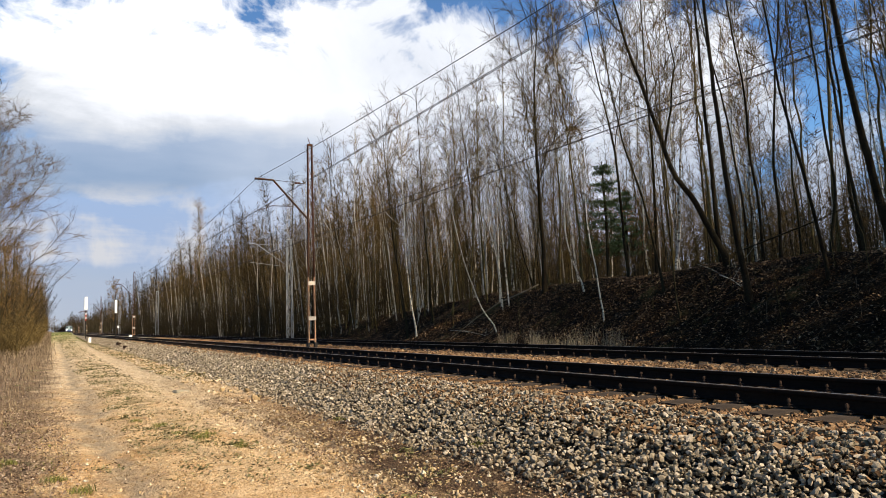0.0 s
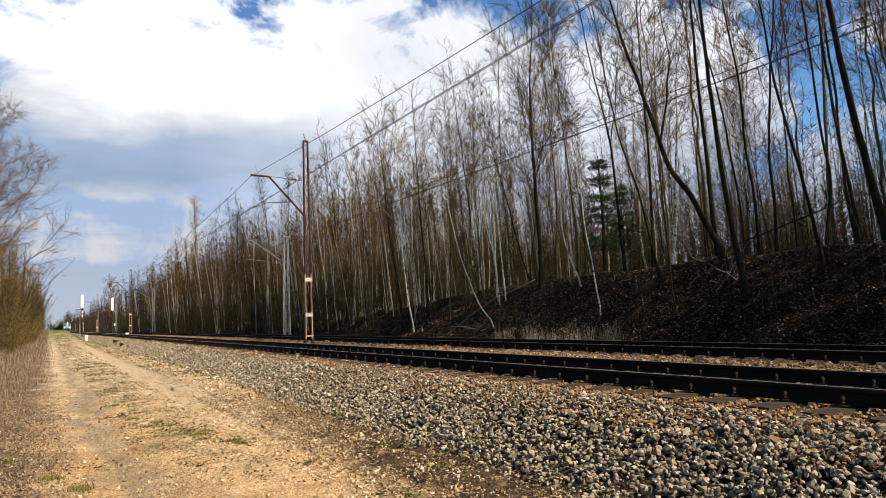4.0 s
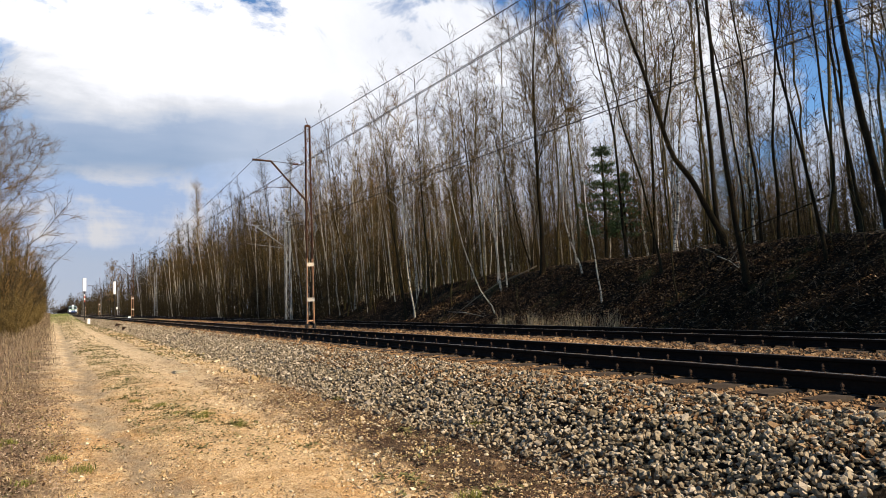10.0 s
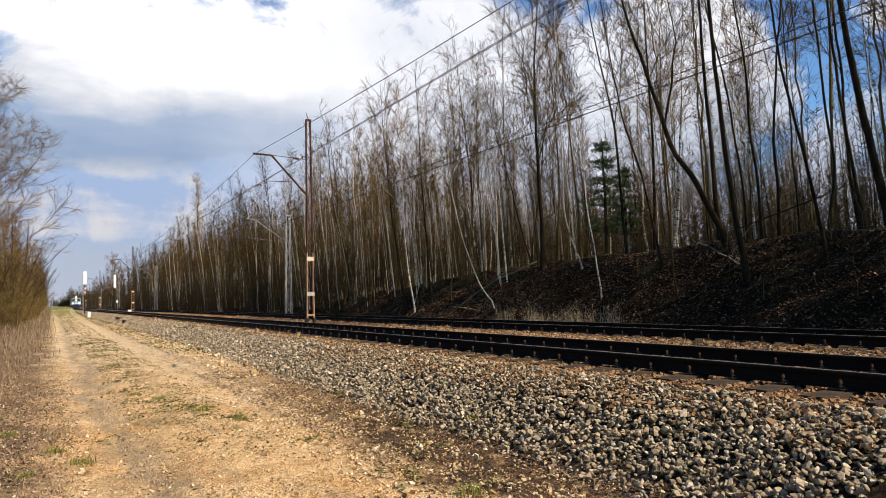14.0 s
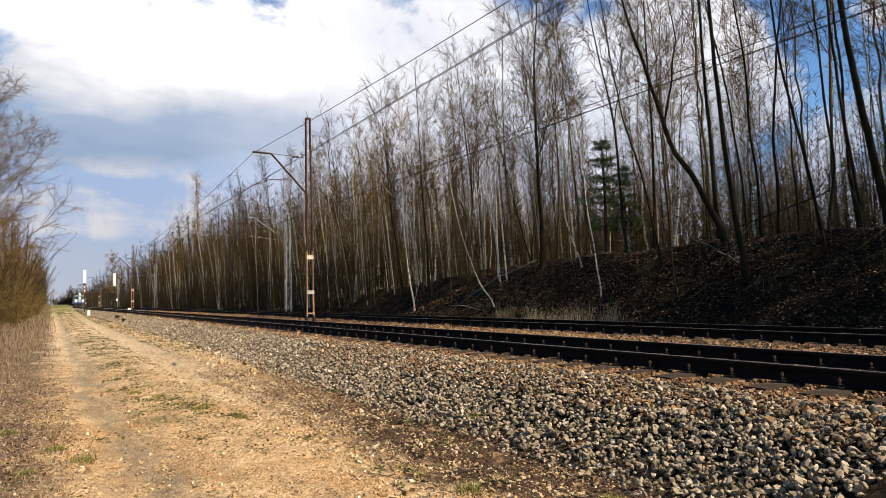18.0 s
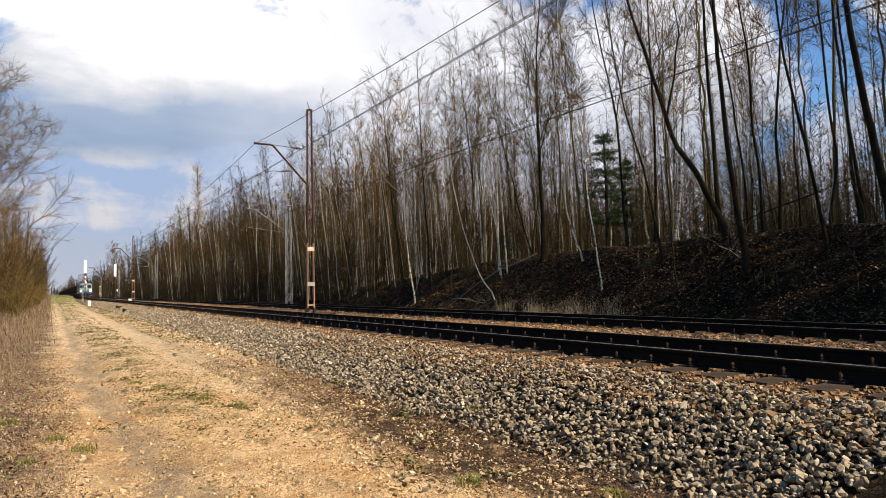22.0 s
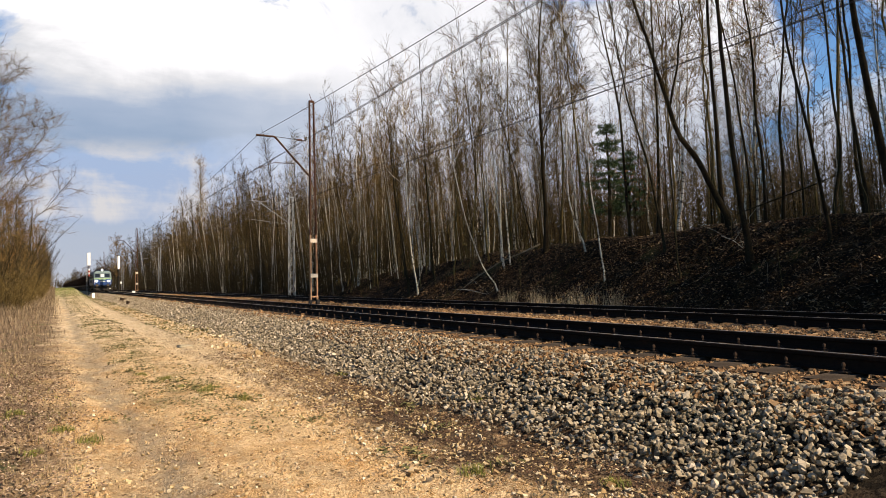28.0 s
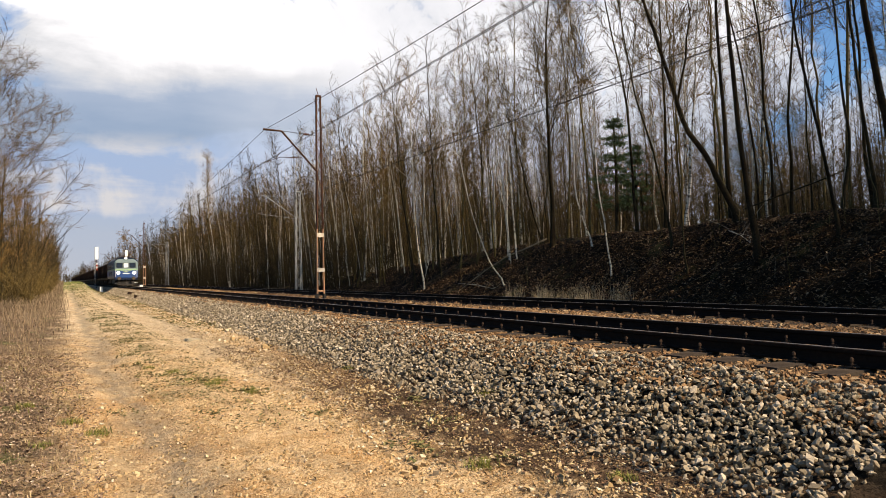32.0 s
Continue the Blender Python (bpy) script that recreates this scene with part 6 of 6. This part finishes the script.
        for side in (-1, 1):
            part("brake_hose", Shape().tube([(side * 0.35, at(0.05), 0.95), (side * 0.36, at(-0.12), 0.85), (side * 0.36, at(-0.13), 0.45)], [0.025] * 3, 5), "rubber", l)
            part("handrail", Shape().tube([(side * 1.28, at(-0.04), 1.3), (side * 1.28, at(-0.07), 1.5), (side * 1.28, at(-0.07), 2.0), (side * 1.28, at(-0.01), 2.1)], [0.018] * 4, 5), "white_paint", l, "white handrail")
            part("step", Shape().box(side * 1.2 - 0.2, min(at(0.0), at(0.25)), 0.42, side * 1.2 + 0.2, max(at(0.0), at(0.25)), 0.46), "white_paint", l, "white-edged step")
        buffers(l, at(0.05), -way)
    for side in (-1, 1):
        for k in range(5):
            y = 3.0 + 2.2 * k
            part("side_window", Shape().box(min(side * 1.47, side * 1.495), y, 2.55, max(side * 1.47, side * 1.495), y + 0.9, 3.0), "dark_glass", l)
        for k in range(4):
            y = 4.0 + 2.2 * k
            part("louvre", Shape().box(min(side * 1.47, side * 1.50), y, 1.5, max(side * 1.47, side * 1.50), y + 1.1, 2.0), "loco_dark", l)
    part("roof_walk", Shape().box(-0.35, 1.6, 3.84, 0.35, length - 1.6, 3.92), "black_paint", l)
    for y, up in ((2.9, True), (length - 2.9, False)):
        p = part("pantograph", Shape().box(-0.7, y - 0.7, 3.98, 0.7, y + 0.7, 4.03), "dark_steel", l, "dark rusted pantograph frame")
        top = 5.42 if up else 4.25
        arms = Shape()
        for side in (-1, 1):
            for d in (-1, 1):
                knee = (side * 0.75, y + d * (0.75 if up else 1.1), (4.0 + top) / 2)
                arms.bar((side * 0.55, y + d * 0.15, 4.05), knee, 0.022, 5).bar(knee, (side * 0.35, y, top), 0.016, 5)
        part("arm", arms, "dark_steel", p)
        part("collector_head", Shape().tube([(-0.95, y, top - 0.12), (-0.6, y, top + 0.04), (0.6, y, top + 0.04), (0.95, y, top - 0.12)], [0.03] * 4, 6), "black_paint", p)
        for side in (-1, 1):
            part("insulator", Shape().bar((side * 0.55, y - 0.5, 3.8), (side * 0.55, y - 0.5, 4.0), 0.07, 8), "porcelain", p)
    for y in (5.6, 7.6, 9.8):
        part("roof_box", Shape().box(-0.75, y, 3.78, 0.75, y + 1.1, 4.02, 0.05), "black_paint", l)
    sets = []
    for y in (3.6, length - 3.6):
        part("bogie_frame", Shape().box(-1.25, y - 2.0, 0.45, -1.05, y + 2.0, 0.85, 0.04).box(1.05, y - 2.0, 0.45, 1.25, y + 2.0, 0.85, 0.04).box(-1.05, y - 0.4, 0.4, 1.05, y + 0.4, 0.8), "black_paint", l)
        sets += [wheelset(l, y - 1.5, 0.62), wheelset(l, y + 1.5, 0.62)]
    part("underframe", Shape().box(-1.3, 0.5, 0.85, 1.3, length - 0.5, 1.06).box(-1.2, 6.2, 0.35, 1.2, 9.6, 0.86, 0.05), "black_paint", l)
    return l, sets


def build_wagon():
    w = bare("coal_wagon", "rusty dark open coal wagon loaded with coal", "wagon", "coal wagons of the train")
    y0, y1 = 0.62, 13.42
    part("underframe", Shape().box(-1.25, y0, 0.94, 1.25, y1, 1.25).box(-0.25, 2.0, 0.75, 0.25, 12.0, 0.98), "black_paint", w)
    part("floor", Shape().box(-1.38, y0, 1.25, 1.38, y1, 1.31), "wagon_brown", w)
    for side in (-1, 1):
        a, b = sorted((side * 1.40, side * 1.43))
        wall = part("side_wall", Shape().box(a, y0, 1.25, b, y1, 3.22), "wagon_brown", w)
        a, b = sorted((side * 1.37, side * 1.52))
        part("top_rail", Shape().box(a, y0, 3.22, b, y1, 3.32, 0.015), "wagon_brown", wall)
        for k in range(10):
            y = y0 + 0.08 + k * (y1 - y0 - 0.16) / 9
            a, b = sorted((side * 1.43, side * 1.52))
            part("rib", Shape().box(a, y - 0.05, 1.2, b, y + 0.05, 3.22), "wagon_brown", wall)
    for y in (y0, y1):
        part("end_wall", Shape().box(-1.40, y - 0.02, 1.25, 1.40, y + 0.02, 3.3).box(-1.4, y - 0.06, 2.2, 1.4, y + 0.06, 2.3).box(-1.4, y - 0.06, 3.2, 1.4, y + 0.06, 3.32), "wagon_brown", w)
    rng = np.random.default_rng(9)
    xs, ys = np.linspace(-1.39, 1.39, 8), np.linspace(y0 + 0.03, y1 - 0.03, 30)
    gx, gy = np.meshgrid(xs, ys)
    gz = 3.08 + 0.30 * (1 - (gx / 1.39) ** 2) * (0.6 + 0.4 * np.sin(gy * 1.6)) + rng.normal(0, 0.035, gx.shape)
    i = (np.arange(29)[:, None] * 8 + np.arange(7)[None]).ravel()
    part("coal_load", mesh_of("coal_load", np.stack([gx, gy, gz], -1).reshape(-1, 3), np.stack([i, i + 1, i + 9, i + 8], 1).tolist(), "coal"), None, w, "heaped black coal")
    for y in (2.52, 11.52):
        part("bogie_frame", Shape().box(-1.08, y - 1.3, 0.35, -0.95, y + 1.3, 0.75, 0.03).box(0.95, y - 1.3, 0.35, 1.08, y + 1.3, 0.75, 0.03).box(-0.95, y - 0.2, 0.5, 0.95, y + 0.2, 0.98), "black_paint", w)
        wheelset(w, y - 0.9, 0.46), wheelset(w, y + 0.9, 0.46)
    for y, way in ((y0, -1), (y1, 1)):
        buffers(w, y, way)
    return w


LOCO, LOCO_WHEELS = build_loco()
WAGONS = [build_wagon()]
WAGONS += [copy_thing(WAGONS[0], pose(0, 0, 0)) for _ in range(41)]
SPEED = 9.25


def train_place(t, back):
    return pose(NEAR_TRACK, 399.6 - SPEED * t + back, RAIL_TOP)


def motions():
    beats = [0, 0.2, 0.5, 1] + list(range(2, 32, 2)) + [31, 31.5, 31.8, 32]
    walk(LOCO, [(t, train_place(t, 0)) for t in beats])
    for i, w in enumerate(WAGONS):
        walk(w, [(t, train_place(t, 16.4 + 14.04 * i)) for t in beats])
    # the locomotive's wheels roll towards the camera
    for w in LOCO_WHEELS:
        home = w.matrix_basis.copy()
        rows = [(k / 15, home @ Matrix.Rotation(SPEED * k / 15 / 0.62, 4, "X")) for k in range(32 * 15 + 1)]
        walk(w, rows)


motions()
